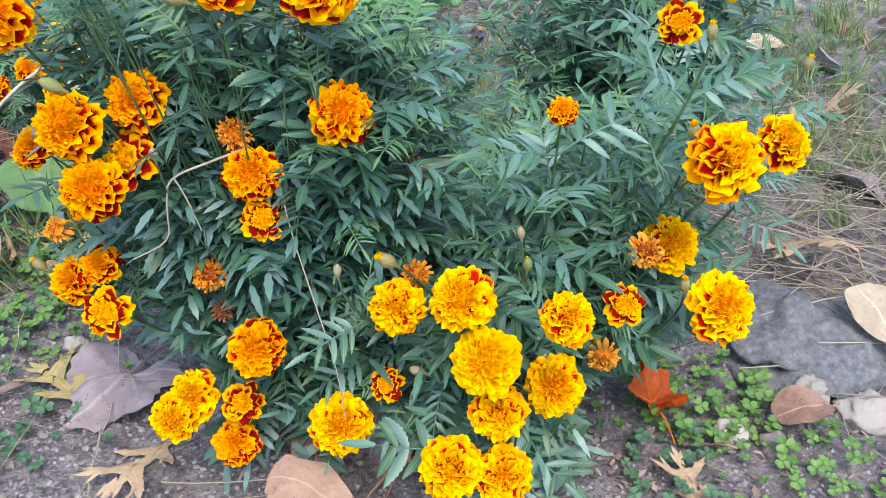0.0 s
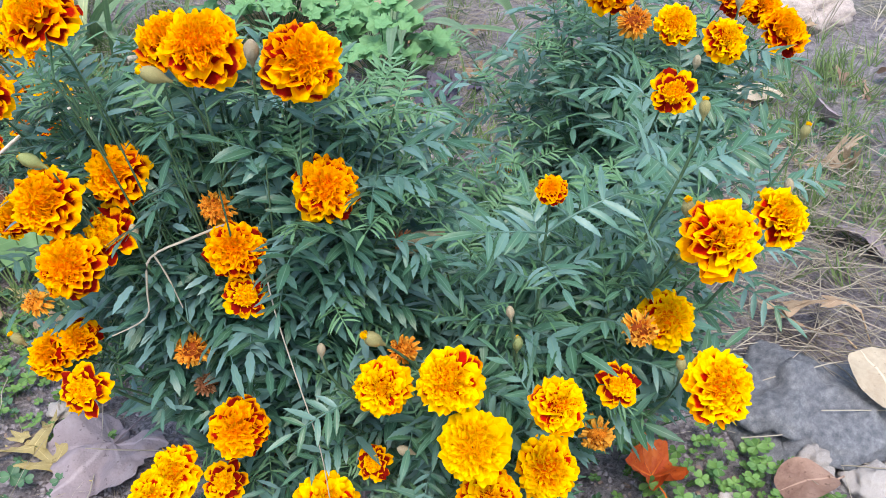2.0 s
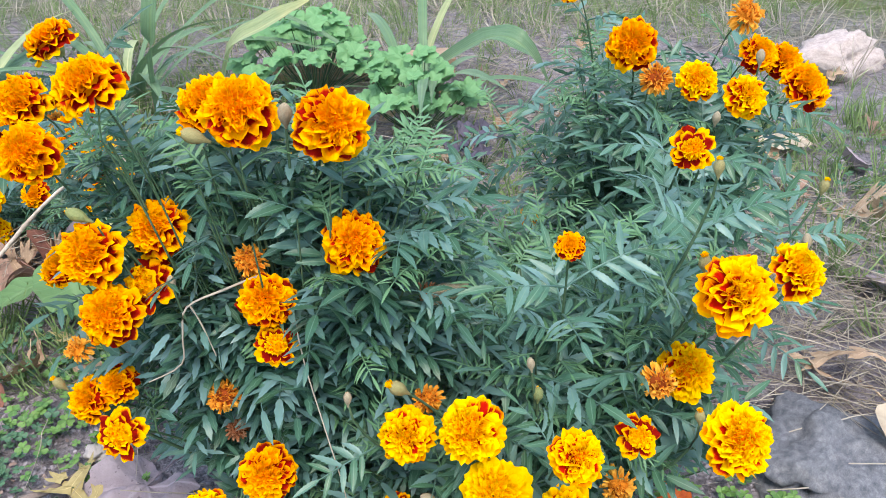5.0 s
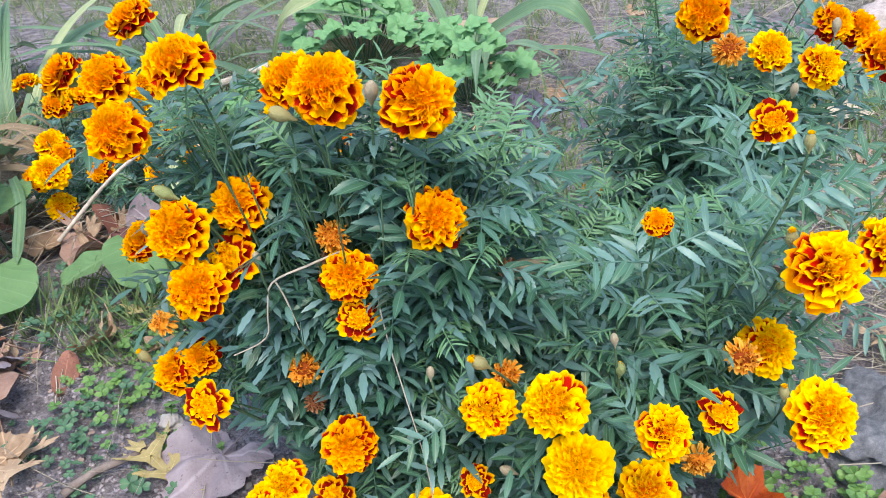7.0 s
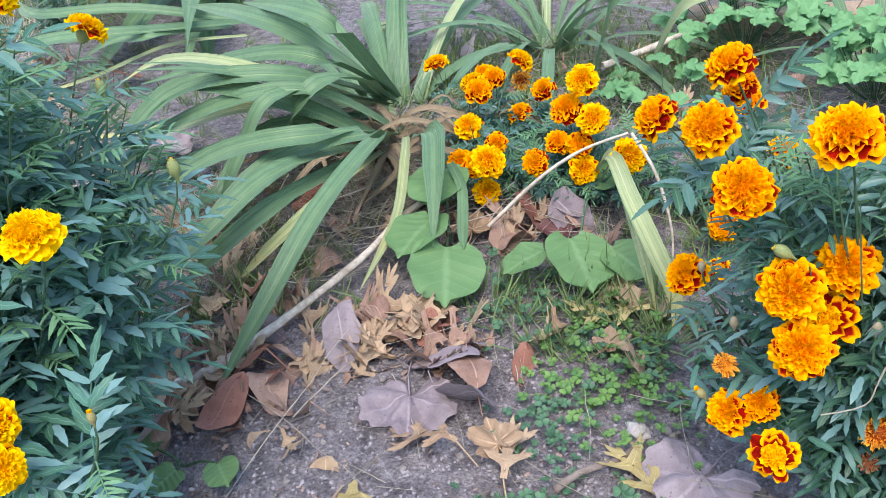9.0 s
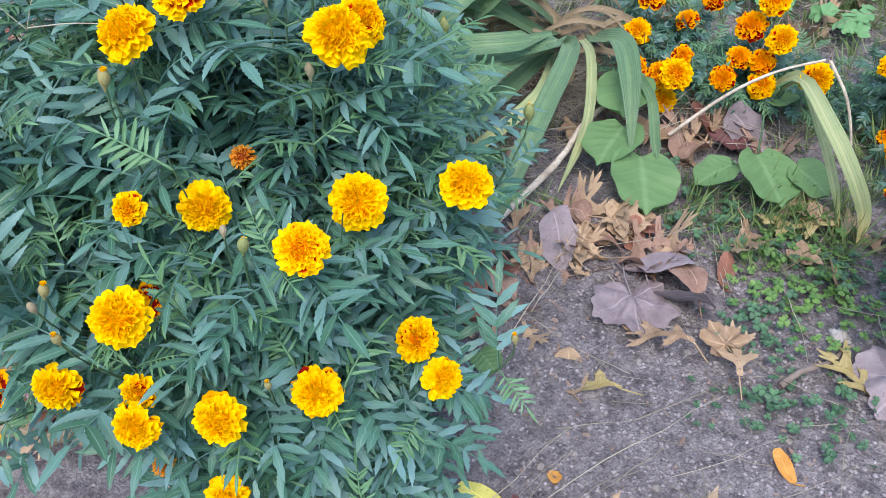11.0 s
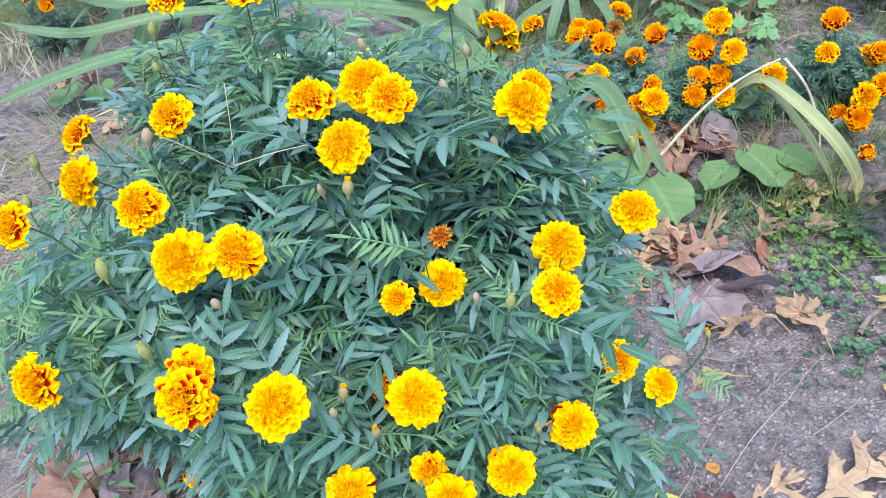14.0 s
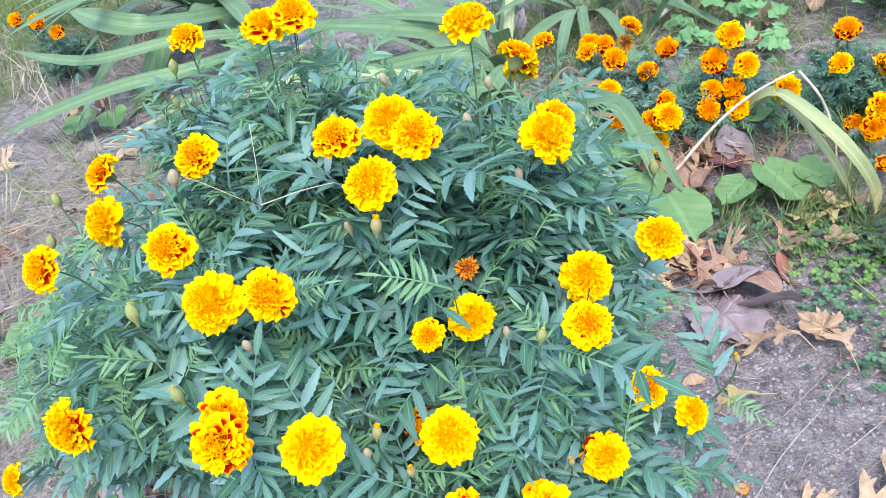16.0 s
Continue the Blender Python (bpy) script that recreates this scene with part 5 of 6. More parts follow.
CLUMP = strap_clump(-0.90, 1.19, "clump of arching green strap leaves, some yellowing", 13, 21, (120, 250), 0.46, 0.032)
strap_clump(-0.95, 1.34, "clump of upright and arching strap leaves", 15, 22, (40, 235), 0.5, 0.034)
strap_clump(-0.72, 1.66, "clump of slender arching green strap leaves", 24, 23, (-10, 350), 0.5, 0.022)
strap_clump(-1.75, 1.95, "clump of broad blue-green strap leaves", 22, 24, (150, 350), 0.7, 0.05)
strap_clump(-0.10, 1.62, "few arching strap leaves behind the marigolds", 12, 25, (0, 360), 0.45, 0.02)


def drooping_blade(pts, wide, mats, label, clump=None):
    g = Geo()
    pts = [Vector(p) - (clump.location if clump else Vector((0, 0, 0))) for p in pts]
    rows, uvs = [], []
    n = 16
    for i in range(n + 1):
        t = i / n * (len(pts) - 1)
        k = min(int(t), len(pts) - 2)
        f = t - k
        p0, p1, p2, p3 = pts[max(k - 1, 0)], pts[k], pts[k + 1], pts[min(k + 2, len(pts) - 1)]
        p = 0.5 * (2 * p1 + (p2 - p0) * f + (2 * p0 - 5 * p1 + 4 * p2 - p3) * f * f + (3 * p1 - p0 - 3 * p2 + p3) * f ** 3)
        d = (p2 - p1).normalized()
        side = d.cross(Vector((0, -0.6, 1))).normalized()
        up = side.cross(d)
        w = wide * (0.7 + 0.3 * math.sin(math.pi * i / n)) * min(1, (n + 0.3 - i) / 4)
        rows.append([p + side * w * e / 2 + up * abs(e) * w * 0.2 for e in (-1, -0.5, 0, 0.5, 1)])
        uvs.append([(i / n, 0.5 + e / 2) for e in (-1, -0.5, 0, 0.5, 1)])
    g.grid(rows, uvs)
    if clump:
        return part("leaf_blade", g.mesh("leaf_blade", mats), clump)
    return tagged(new("strap_leaf", g.mesh("strap_leaf", mats)), label, "iris leaf")


drooping_blade([(-0.50, 1.04, 0.06), (-0.466, 0.985, 0.13), (-0.421, 0.88, 0.13), (-0.38, 0.82, 0.095), (-0.352, 0.80, 0.045), (-0.352, 0.785, 0.012)], 0.023, IRIS_OLD, "limp yellowing strap leaf hanging over the leaves")
drooping_blade([(-0.49, 1.04, 0.05), (-0.46, 0.985, 0.12), (-0.425, 0.90, 0.10), (-0.395, 0.84, 0.06), (-0.375, 0.81, 0.012)], 0.014, IRIS_OLD, "narrow withered strap leaf beside a limp one")
drooping_blade([(-0.800, 1.140, 0.060), (-0.775, 1.060, 0.101), (-0.730, 1.000, 0.137), (-0.698, 0.920, 0.125), (-0.672, 0.824, 0.060)], 0.036, IRIS, "drooping green strap leaf over a broad leaf", CLUMP)
drooping_blade([(-0.80, 1.05, 0.10), (-0.77, 0.98, 0.11), (-0.75, 0.88, 0.06), (-0.765, 0.77, 0.012)], 0.016, IRIS_OLD, "limp half-yellow strap leaf on the litter", CLUMP)
drooping_blade([(-0.70, 0.98, 0.10), (-0.665, 0.93, 0.09), (-0.645, 0.87, 0.06), (-0.635, 0.84, 0.05)], 0.016, IRIS, "narrow green strap leaf over a broad leaf")
drooping_blade([(-0.86, 1.09, 0.06), (-0.795, 0.94, 0.15), (-0.796, 0.754, 0.14), (-0.818, 0.637, 0.08), (-0.85, 0.545, 0.012)], 0.032, IRIS, "long arching strap leaf reaching the soil", CLUMP)
drooping_blade([(-0.86, 1.09, 0.06), (-0.824, 0.954, 0.15), (-0.918, 0.853, 0.15), (-0.978, 0.729, 0.09), (-1.06, 0.675, 0.02)], 0.034, IRIS, "arching green strap leaf over leaf litter", CLUMP)
drooping_blade([(-0.87, 1.10, 0.06), (-0.96, 1.0, 0.17), (-1.13, 0.99, 0.2), (-1.21, 0.94, 0.16), (-1.27, 0.89, 0.07)], 0.036, IRIS, "arching strap leaf with its tip hanging down", CLUMP)


for wide, old, pts in (
    (0.034, False, [(-0.923, 1.281, 0.06), (-0.944, 1.099, 0.2), (-1.09, 1.112, 0.2), (-1.426, 1.19, 0.1)]),
    (0.036, False, [(-0.913, 1.257, 0.06), (-0.973, 1.039, 0.2), (-1.135, 0.979, 0.2), (-1.223, 0.918, 0.14), (-1.303, 0.918, 0.06)]),
    (0.034, False, [(-0.93, 1.25, 0.06), (-0.898, 1.117, 0.16), (-0.914, 1.023, 0.2), (-0.955, 0.99, 0.16), (-0.979, 1.02, 0.10)]),
    (0.030, False, [(-0.919, 1.244, 0.06), (-0.958, 0.977, 0.2), (-1.021, 0.928, 0.12), (-1.059, 0.884, 0.04)]),
    (0.036, False, [(-0.857, 1.127, 0.06), (-0.858, 0.889, 0.18), (-0.994, 0.856, 0.16), (-1.106, 0.844, 0.1), (-1.159, 0.833, 0.05)]),
    (0.036, False, [(-0.85, 1.049, 0.08), (-0.881, 0.824, 0.16), (-0.942, 0.691, 0.12), (-1.04, 0.652, 0.05)]),
):
    drooping_blade(pts, wide, IRIS_OLD if old else IRIS, "", CLUMP)
for wide, old, pts in (
    (0.034, False, [(-0.852, 1.029, 0.08), (-0.886, 0.785, 0.12), (-1.006, 0.699, 0.03)]),
    (0.036, False, [(-0.913, 1.257, 0.06), (-0.97, 1.119, 0.22), (-1.118, 1.162, 0.25), (-1.404, 1.36, 0.2)]),
    (0.034, False, [(-0.918, 1.269, 0.06), (-0.91, 1.093, 0.25), (-0.992, 1.108, 0.28), (-1.174, 1.233, 0.25)]),
    (0.024, True, [(-0.914, 1.233, 0.06), (-1.065, 1.043, 0.14), (-1.233, 1.018, 0.1), (-1.471, 1.05, 0.05)]),
    (0.030, False, [(-0.866, 1.148, 0.06), (-0.95, 0.99, 0.2), (-1.206, 0.96, 0.12), (-1.249, 0.834, 0.05)]),
    (0.022, True, [(-0.903, 1.231, 0.05), (-1.059, 1.06, 0.2), (-1.35, 1.20, 0.15), (-1.52, 1.24, 0.08)]),
    (0.022, True, [(-0.85, 1.087, 0.06), (-0.819, 0.857, 0.12), (-0.875, 0.778, 0.08), (-0.942, 0.74, 0.02)]),
    (0.030, False, [(-0.904, 1.21, 0.06), (-1.053, 1.042, 0.1), (-1.064, 0.902, 0.06), (-1.152, 0.883, 0.02)]),
):
    drooping_blade(pts, wide, IRIS_OLD if old else IRIS, "", CLUMP)


drooping_blade([(-0.50, 1.56, 0.0), (-0.43, 1.46, 0.165), (-0.354, 1.42, 0.219), (-0.26, 1.40, 0.27)], 0.042, IRIS_OLD, "broad pale green strap leaf leaning behind the marigolds")
drooping_blade([(-0.10, 1.75, 0.03), (0.03, 1.66, 0.13), (0.10, 1.60, 0.13), (0.16, 1.66, 0.03)], 0.05, IRIS, "broad dull green strap leaf arching over litter")
drooping_blade([(-0.60, 1.50, 0.0), (-0.54, 1.38, 0.2), (-0.52, 1.38, 0.29), (-0.50, 1.40, 0.36)], 0.03, IRIS, "upright green strap leaf behind the marigolds")


IRIS_DEAD = blade_material("strap_leaf_withered", (0.13, 0.09, 0.06), (0.34, 0.27, 0.19), (0.3, 0.24, 0.17), 0.8, 0.1, 0.1, True, 50.0)
r = random.Random(77)
for i in range(26):
    a, reach = r.uniform(2.2, 6.6), r.uniform(0.10, 0.30)
    x0, y0 = -0.88 + r.uniform(-0.06, 0.06), 1.15 + r.uniform(-0.07, 0.06)
    pts = [(x0 + math.cos(a + 0.5 * q * r.uniform(-1, 1)) * reach * q, y0 + math.sin(a) * reach * q, 0.02 + r.uniform(0.03, 0.09) * math.sin(math.pi * q) + 0.01 * r.random()) for q in (0, 0.3, 0.65, 1)]
    drooping_blade(pts, r.uniform(0.004, 0.014), IRIS_DEAD, "", CLUMP)


drooping_blade([(-1.413, 1.536, 0.100), (-1.560, 1.294, 0.160), (-1.757, 1.282, 0.140), (-2.011, 1.339, 0.060), (-2.117, 1.362, 0.020)], 0.034, IRIS, "long strap leaf lying over dry grass")
drooping_blade([(-1.416, 1.551, 0.100), (-1.631, 1.446, 0.160), (-1.862, 1.398, 0.160), (-2.207, 1.665, 0.100)], 0.03, IRIS, "long strap leaf lying over dry grass")
drooping_blade([(-1.451, 1.557, 0.080), (-1.491, 1.339, 0.140), (-1.621, 1.359, 0.120), (-1.810, 1.416, 0.040)], 0.03, IRIS, "long strap leaf lying over dry grass")
drooping_blade([(-1.565, 1.708, 0.100), (-1.726, 1.448, 0.200), (-1.976, 1.616, 0.200)], 0.06, IRIS, "long strap leaf lying over dry grass")
drooping_blade([(-1.386, 1.510, 0.080), (-1.503, 1.392, 0.100), (-1.676, 1.318, 0.050), (-1.829, 1.256, 0.020)], 0.012, IRIS_OLD, "long strap leaf lying over dry grass")


# ---- broad-leaved plants ----
def ovate_leaf(seed, length, width, mats, droop=0.5):
    """A broad leaf, heart-shaped at its stalk, dished between midrib and wavy rim; the stalk's end lies at the origin."""
    r = random.Random(seed)
    g = Geo()
    n, k, ph = 14, 8, r.uniform(0, 6)
    rows, uvs = [], []
    for i in range(n + 1):
        s = i / n
        w = width * 0.5 * max(0.03, (1 - abs(2 * (0.04 + 0.955 * s ** 0.92) - 1) ** 2.5) ** 0.55) * (1 + 0.03 * math.sin(17 * s + ph))
        row, uvr = [], []
        for j in range(k + 1):
            q = 2 * j / k - 1
            y = length * (s - 0.07 * abs(q) ** 1.5 * (1 - s) ** 2 - 0.04 * abs(q) * s)
            z = 0.09 * width * abs(q) ** 1.4 - droop * length * 0.35 * s * s + 0.035 * width * math.sin(11 * s + ph + 2 * q) * abs(q)
            row.append(Vector((w * q, y, z)))
            uvr.append((s, j / k))
        rows.append(row)
        uvs.append(uvr)
    g.grid(rows, uvs)
    return g.mesh("broad_leaf", mats)


def broad_plant(x, y, label, leaves, name="broad_leaved_plant", mats=BROAD, category="plant"):
    """Leaves as (x, y, height, size, heading, rise in degrees)."""
    ob = tagged(new(name), label, category)
    ob.location = (x, y, 0)
    for i, (dx, dy, z, size, turn, rise) in enumerate(leaves):
        m = Matrix.LocRotScale((dx, dy, z), Euler((radians(rise), radians((i * 37) % 20 - 10), radians(turn))), None)
        part("leaf", ovate_leaf(70 + i, size * 1.75, size * 1.75, mats, 0.4 + 0.1 * (i % 3)), ob, m)
        g = Geo()
        g.tube([Vector((0, 0, 0)), Vector((dx * 0.5, dy * 0.5, z * 0.8)), Vector((dx, dy, z))], 0.0018, 5)
        part("leaf_stalk", g.mesh("leaf_stalk", STEM), ob)
    return ob


broad_plant(-0.685, 0.915, "broad green heart-shaped leaves close to soil", [(0.025, -0.075, 0.05, 0.058, 200, -8), (-0.01, -0.03, 0.065, 0.05, 165, 0), (-0.03, 0.07, 0.085, 0.052, 190, 4)])
broad_plant(-0.495, 0.895, "cluster of smooth broad green leaves on soil", [(-0.005, -0.01, 0.055, 0.052, 215, -10), (-0.035, -0.03, 0.045, 0.036, 130, -6), (0.05, -0.01, 0.045, 0.036, 240, -8), (-0.005, 0.12, 0.06, 0.042, 330, 12)])
broad_plant(-1.70, 0.62, "broad light green leaves in dry grass", [(0, 0, 0.03, 0.05, 30, 5), (0.05, 0.07, 0.04, 0.045, 200, 0), (-0.08, 0.03, 0.03, 0.05, 110, 0)])
broad_plant(-1.90, 1.33, "round green weed leaves in dry grass", [(0, 0, 0.03, 0.05, 30, 5), (0.06, 0.05, 0.04, 0.04, 200, 0)])
broad_plant(-0.83, 0.445, "small light green weed on bare soil", [(0.01, -0.02, 0.02, 0.022, 170, 10), (-0.03, 0.0, 0.02, 0.025, 100, 10), (0.05, 0.0, 0.02, 0.022, 230, 12)])


def herb(x, y, label, count, spread_, tall, seed, mats=HERB, leaf=0.02):
    r = random.Random(seed)
    ob = tagged(new("herb_plant"), label, "herb")
    ob.location = (x, y, 0)
    shapes = [palm_leaf(90 + i, leaf, 3, 0.26, 0.5, mats, 0.05, 0.1, 0.0)[0] for i in range(3)]
    for i in range(count):
        a, q = r.uniform(0, 6.28), math.sqrt(r.random()) * spread_
        top = Vector((q * math.cos(a), q * math.sin(a), tall * (1 - 0.5 * (q / spread_) ** 2) * r.uniform(0.6, 1.05)))
        g = Geo()
        g.tube([Vector((top.x * 0.1, top.y * 0.1, 0)), Vector((top.x * 0.7, top.y * 0.7, top.z * 0.6)), top], 0.001, 4)
        part("leaf_stalk", g.mesh("leaf_stalk", STEM), ob)
        for k in range(3):
            b = r.uniform(0, 6.28)
            part("leaf", shapes[k], ob, Matrix.LocRotScale(top + Vector((math.cos(b), math.sin(b), 0)) * leaf * 0.9 * (k > 0), Matrix.Rotation(r.uniform(0.0, 0.7), 3, "X").to_euler().to_quaternion() @ Euler((r.gauss(0, 0.3), r.gauss(0, 0.3), b)).to_quaternion(), None))
    return ob


herb(-0.33, 1.69, "light green herb with rounded three-part leaves", 60, 0.16, 0.17, 31, HERB, 0.024)
herb(-0.10, 1.48, "light green herb with rounded three-part leaves", 46, 0.10, 0.16, 32, HERB, 0.022)
herb(-0.45, 1.40, "pale green herb behind small marigolds", 18, 0.12, 0.08, 33)
herb(0.02, 1.32, "dark purplish low herb among grass", 16, 0.09, 0.07, 34, blade_material("purple_leaf", (0.04, 0.035, 0.06), (0.10, 0.09, 0.13), (0.12, 0.1, 0.14)), 0.012)


PINK = stained("pink_florets", [(0.3, (0.42, 0.14, 0.3)), (0.7, (0.68, 0.36, 0.55))], 120.0, 0.6, 0.2)


def spike_weed(x, y, spikes):
    """Thin stems with narrow leaves, each ending in a spike of tiny pink florets."""
    r = random.Random(int(1000 * abs(x)))
    ob = tagged(new("pink_weed"), "thin weed with small pink flower spikes", "weed", "pink weeds")
    ob.location = (x, y, 0)
    for dx, dy, z in spikes:
        tip = Vector((dx, dy, z))
        g = Geo()
        g.tube([Vector((0, 0, 0)), Vector((dx * 0.3, dy * 0.3, z * 0.6)), tip], 0.0007, 4)
        part("stem", g.mesh("stem", STEM), ob)
        g = Geo()
        for k in range(3):
            a = r.uniform(0, 6.28)
            blade(g, tip * (0.4 + 0.18 * k), (math.cos(a), math.sin(a), 0.3), (0, 0, 1), 0.03, 0.007, 0.5)
        part("leaf", g.mesh("leaf", HERB), ob)
        d = Vector((dx * 0.4 + r.uniform(-0.2, 0.2), dy * 0.4 + r.uniform(-0.2, 0.2), 1)).normalized()
        pieces = []
        for k in range(16):
            pieces.append((FLORET_LUMP, Matrix.Translation(tip + d * 0.0013 * k + Vector([r.uniform(-0.0016, 0.0016) for _ in range(3)])) @ Matrix.Scale(r.uniform(0.7, 1.2) * (1.1 - k * 0.03), 4)))
        part("flower_spike", joined("flower_spike", pieces, PINK), ob)
    return ob


FLORET_LUMP = scaled(lump(80, 0.2, 5, 3, 1.0), 0.0014)
spike_weed(-1.396, 0.276, [(-0.03, 0.01, 0.12), (-0.01, 0.03, 0.11), (0.05, 0.0, 0.12)])
spike_weed(-1.276, 0.2, [(-0.02, -0.01, 0.1), (-0.01, 0.06, 0.12), (0.03, -0.02, 0.11), (0.06, -0.02, 0.09)])

# ---- the marigolds ----
p = Plant(-0.13, 0.57, "tall bushy marigold with orange and red blooms", (-0.15, 0.58, 0.2), 1, LEAF, spare=300, bare=((-0.29, 0.565, 0.055), (-0.25, 0.47, 0.06), (-0.34, 0.60, 0.05)), slope=(-0.5, 1.0), size=0.84, gap=0.95)
p.head(-0.168, 0.540, 0.398, 0.047, "full")
p.head(-0.134, 0.500, 0.406, 0.054, "full")
p.head(-0.070, 0.480, 0.402, 0.051, "orange")
p.head(-0.316, 0.571, 0.386, 0.047, "full", (0.2, -0.2, 0))
p.head(-0.284, 0.509, 0.372, 0.047, "full", (0.2, -0.1, 0))
p.head(-0.228, 0.500, 0.424, 0.050, "orange")
p.head(-0.308, 0.618, 0.419, 0.042, "orange")
p.head(-0.359, 0.588, 0.385, 0.040, "orange", (-0.3, 0, 0))
p.head(-0.300, 0.660, 0.380, 0.034, "orange")
p.head(-0.212, 0.518, 0.312, 0.048, "orange")
p.head(-0.066, 0.490, 0.316, 0.047, "orange")
p.head(-0.247, 0.485, 0.308, 0.050, "full")
p.head(-0.327, 0.582, 0.243, 0.042, "full", (-0.2, 0, 0.2))
p.head(-0.234, 0.470, 0.271, 0.047, "full")
p.head(-0.220, 0.502, 0.275, 0.046, "red")
p.head(-0.128, 0.482, 0.275, 0.042, "orange")
p.head(-0.122, 0.471, 0.245, 0.033, "red")
p.head(-0.143, 0.505, 0.293, 0.032, "wilted")
p.head(-0.145, 0.510, 0.268, 0.030, "dried")
p.head(-0.173, 0.487, 0.186, 0.034, "wilted")
p.head(-0.171, 0.497, 0.145, 0.024, "dried")
p.head(-0.279, 0.490, 0.180, 0.040, "orange")
p.head(-0.242, 0.456, 0.175, 0.040, "red")
p.head(-0.256, 0.495, 0.191, 0.034, "orange")
p.head(-0.285, 0.505, 0.215, 0.026, "wilted")
p.head(-0.132, 0.433, 0.161, 0.045, "orange")
p.head(-0.196, 0.456, 0.092, 0.046, "gold")
p.head(-0.207, 0.440, 0.082, 0.040, "gold")
p.head(-0.151, 0.442, 0.099, 0.034, "red")
p.head(-0.162, 0.438, 0.060, 0.040, "orange")
p.head(-0.075, 0.424, 0.093, 0.050, "gold")
p.bud(-0.102, 0.491, 0.405, 0.024, "tan", (0.2, -0.2, 1))
p.bud(-0.162, 0.489, 0.391, 0.026, "opening", (-0.8, -0.3, 0.5))
p.bud(-0.255, 0.500, 0.330, 0.022, "green", (-0.7, -0.3, 0.4))
p.bud(-0.190, 0.480, 0.290, 0.016, "tan")
p.bud(-0.300, 0.495, 0.190, 0.020, "opening", (-0.4, -0.3, 0.8))
p.bud(-0.281, 0.534, 0.235, 0.018, "tan")
p.bud(-0.311, 0.568, 0.261, 0.018, "tan")
p.shoots(26, (-0.13, 0.56, 0.20), (0.13, 0.11, 0.17), 0.28)
p.shoots(34, (-0.10, 0.53, 0.27), (0.14, 0.06, 0.11), 0.28)
p.shoots(14, (-0.16, 0.58, 0.31), (0.13, 0.07, 0.08))
p.shoots(36, (-0.14, 0.52, 0.335), (0.15, 0.05, 0.06), 0.28)
p.shoots(30, (-0.15, 0.54, 0.365), (0.16, 0.07, 0.035), 0.15)
p.shoots(10, (-0.13, 0.50, 0.10), (0.09, 0.06, 0.06), 0.28)
p.done()

p = Plant(0.07, 0.55, "spreading marigold with gold and red blooms", (0.07, 0.56, 0.15), 2, LEAF_LIGHT, spare=300, bare=((0.187, 0.535, 0.045), (0.25, 0.53, 0.06), (0.20, 0.46, 0.05), (0.30, 0.55, 0.05), (0.33, 0.62, 0.05)), slope=(0.36, 0.95), size=0.84, gap=0.95)
p.head(-0.032, 0.432, 0.199, 0.042, "ruffled")
p.head(0.010, 0.414, 0.221, 0.046, "gold")
p.head(0.027, 0.395, 0.184, 0.050, "yellow", (0, -0.2, 0.3))
p.head(0.075, 0.406, 0.152, 0.046, "gold")
p.head(0.037, 0.390, 0.141, 0.042, "ruffled")
p.head(0.075, 0.373, 0.239, 0.036, "ruffled")
p.head(0.122, 0.429, 0.204, 0.032, "red")
p.head(0.165, 0.483, 0.217, 0.046, "gold")
p.head(0.136, 0.447, 0.233, 0.030, "wilted", (0, -0.8, -0.6))
p.head(0.190, 0.430, 0.202, 0.053, "gold")
p.head(0.178, 0.446, 0.305, 0.054, "ruffled")
p.head(0.234, 0.498, 0.291, 0.045, "gold")
p.head(0.115, 0.441, 0.144, 0.032, "wilted", (0, -0.6, -0.8))
p.head(-0.043, 0.448, 0.112, 0.028, "red")
p.head(0.004, 0.362, 0.119, 0.046, "ruffled")
p.head(0.040, 0.364, 0.110, 0.044, "ruffled")
p.head(-0.022, 0.509, 0.264, 0.02, "dried", (-2.5, -0.6, -0.6))
p.head(0.071, 0.448, 0.338, 0.020, "orange", (-0.2, 0, 0.6))
p.head(0.071, 0.828, 0.162, 0.030, "wilted")
p.head(-0.020, 0.470, 0.200, 0.028, "wilted")
p.bud(-0.010, 0.507, 0.263, 0.040, "tan", (-1, -0.15, -0.1))
p.bud(0.163, 0.485, 0.372, 0.018, "opening")
p.bud(0.285, 0.610, 0.300, 0.020, "opening")
p.bud(0.162, 0.439, 0.214, 0.018, "opening")
p.bud(-0.038, 0.448, 0.227, 0.026, "opening", (-0.4, -0.4, 0.7))
p.bud(-0.019, 0.434, 0.140, 0.019, "tan", (-1, -0.2, 0.4))
p.bud(0.056, 0.443, 0.228, 0.017, "green")
p.bud(0.162, 0.480, 0.307, 0.022, "opening")
p.bud(0.173, 0.512, 0.246, 0.022, "green")
p.bud(-0.070, 0.440, 0.225, 0.015, "tan")
p.bud(0.050, 0.440, 0.255, 0.014, "tan")
p.bud(0.250, 0.540, 0.290, 0.018, "tan")
p.shoots(30, (0.08, 0.54, 0.15), (0.15, 0.12, 0.13), 0.2)
p.shoots(26, (0.09, 0.51, 0.21), (0.11, 0.07, 0.11), 0.2)
p.shoots(12, (-0.01, 0.47, 0.12), (0.10, 0.05, 0.08), 0.25)
p.shoots(10, (0.08, 0.44, 0.10), (0.10, 0.04, 0.05), 0.1)
p.done()

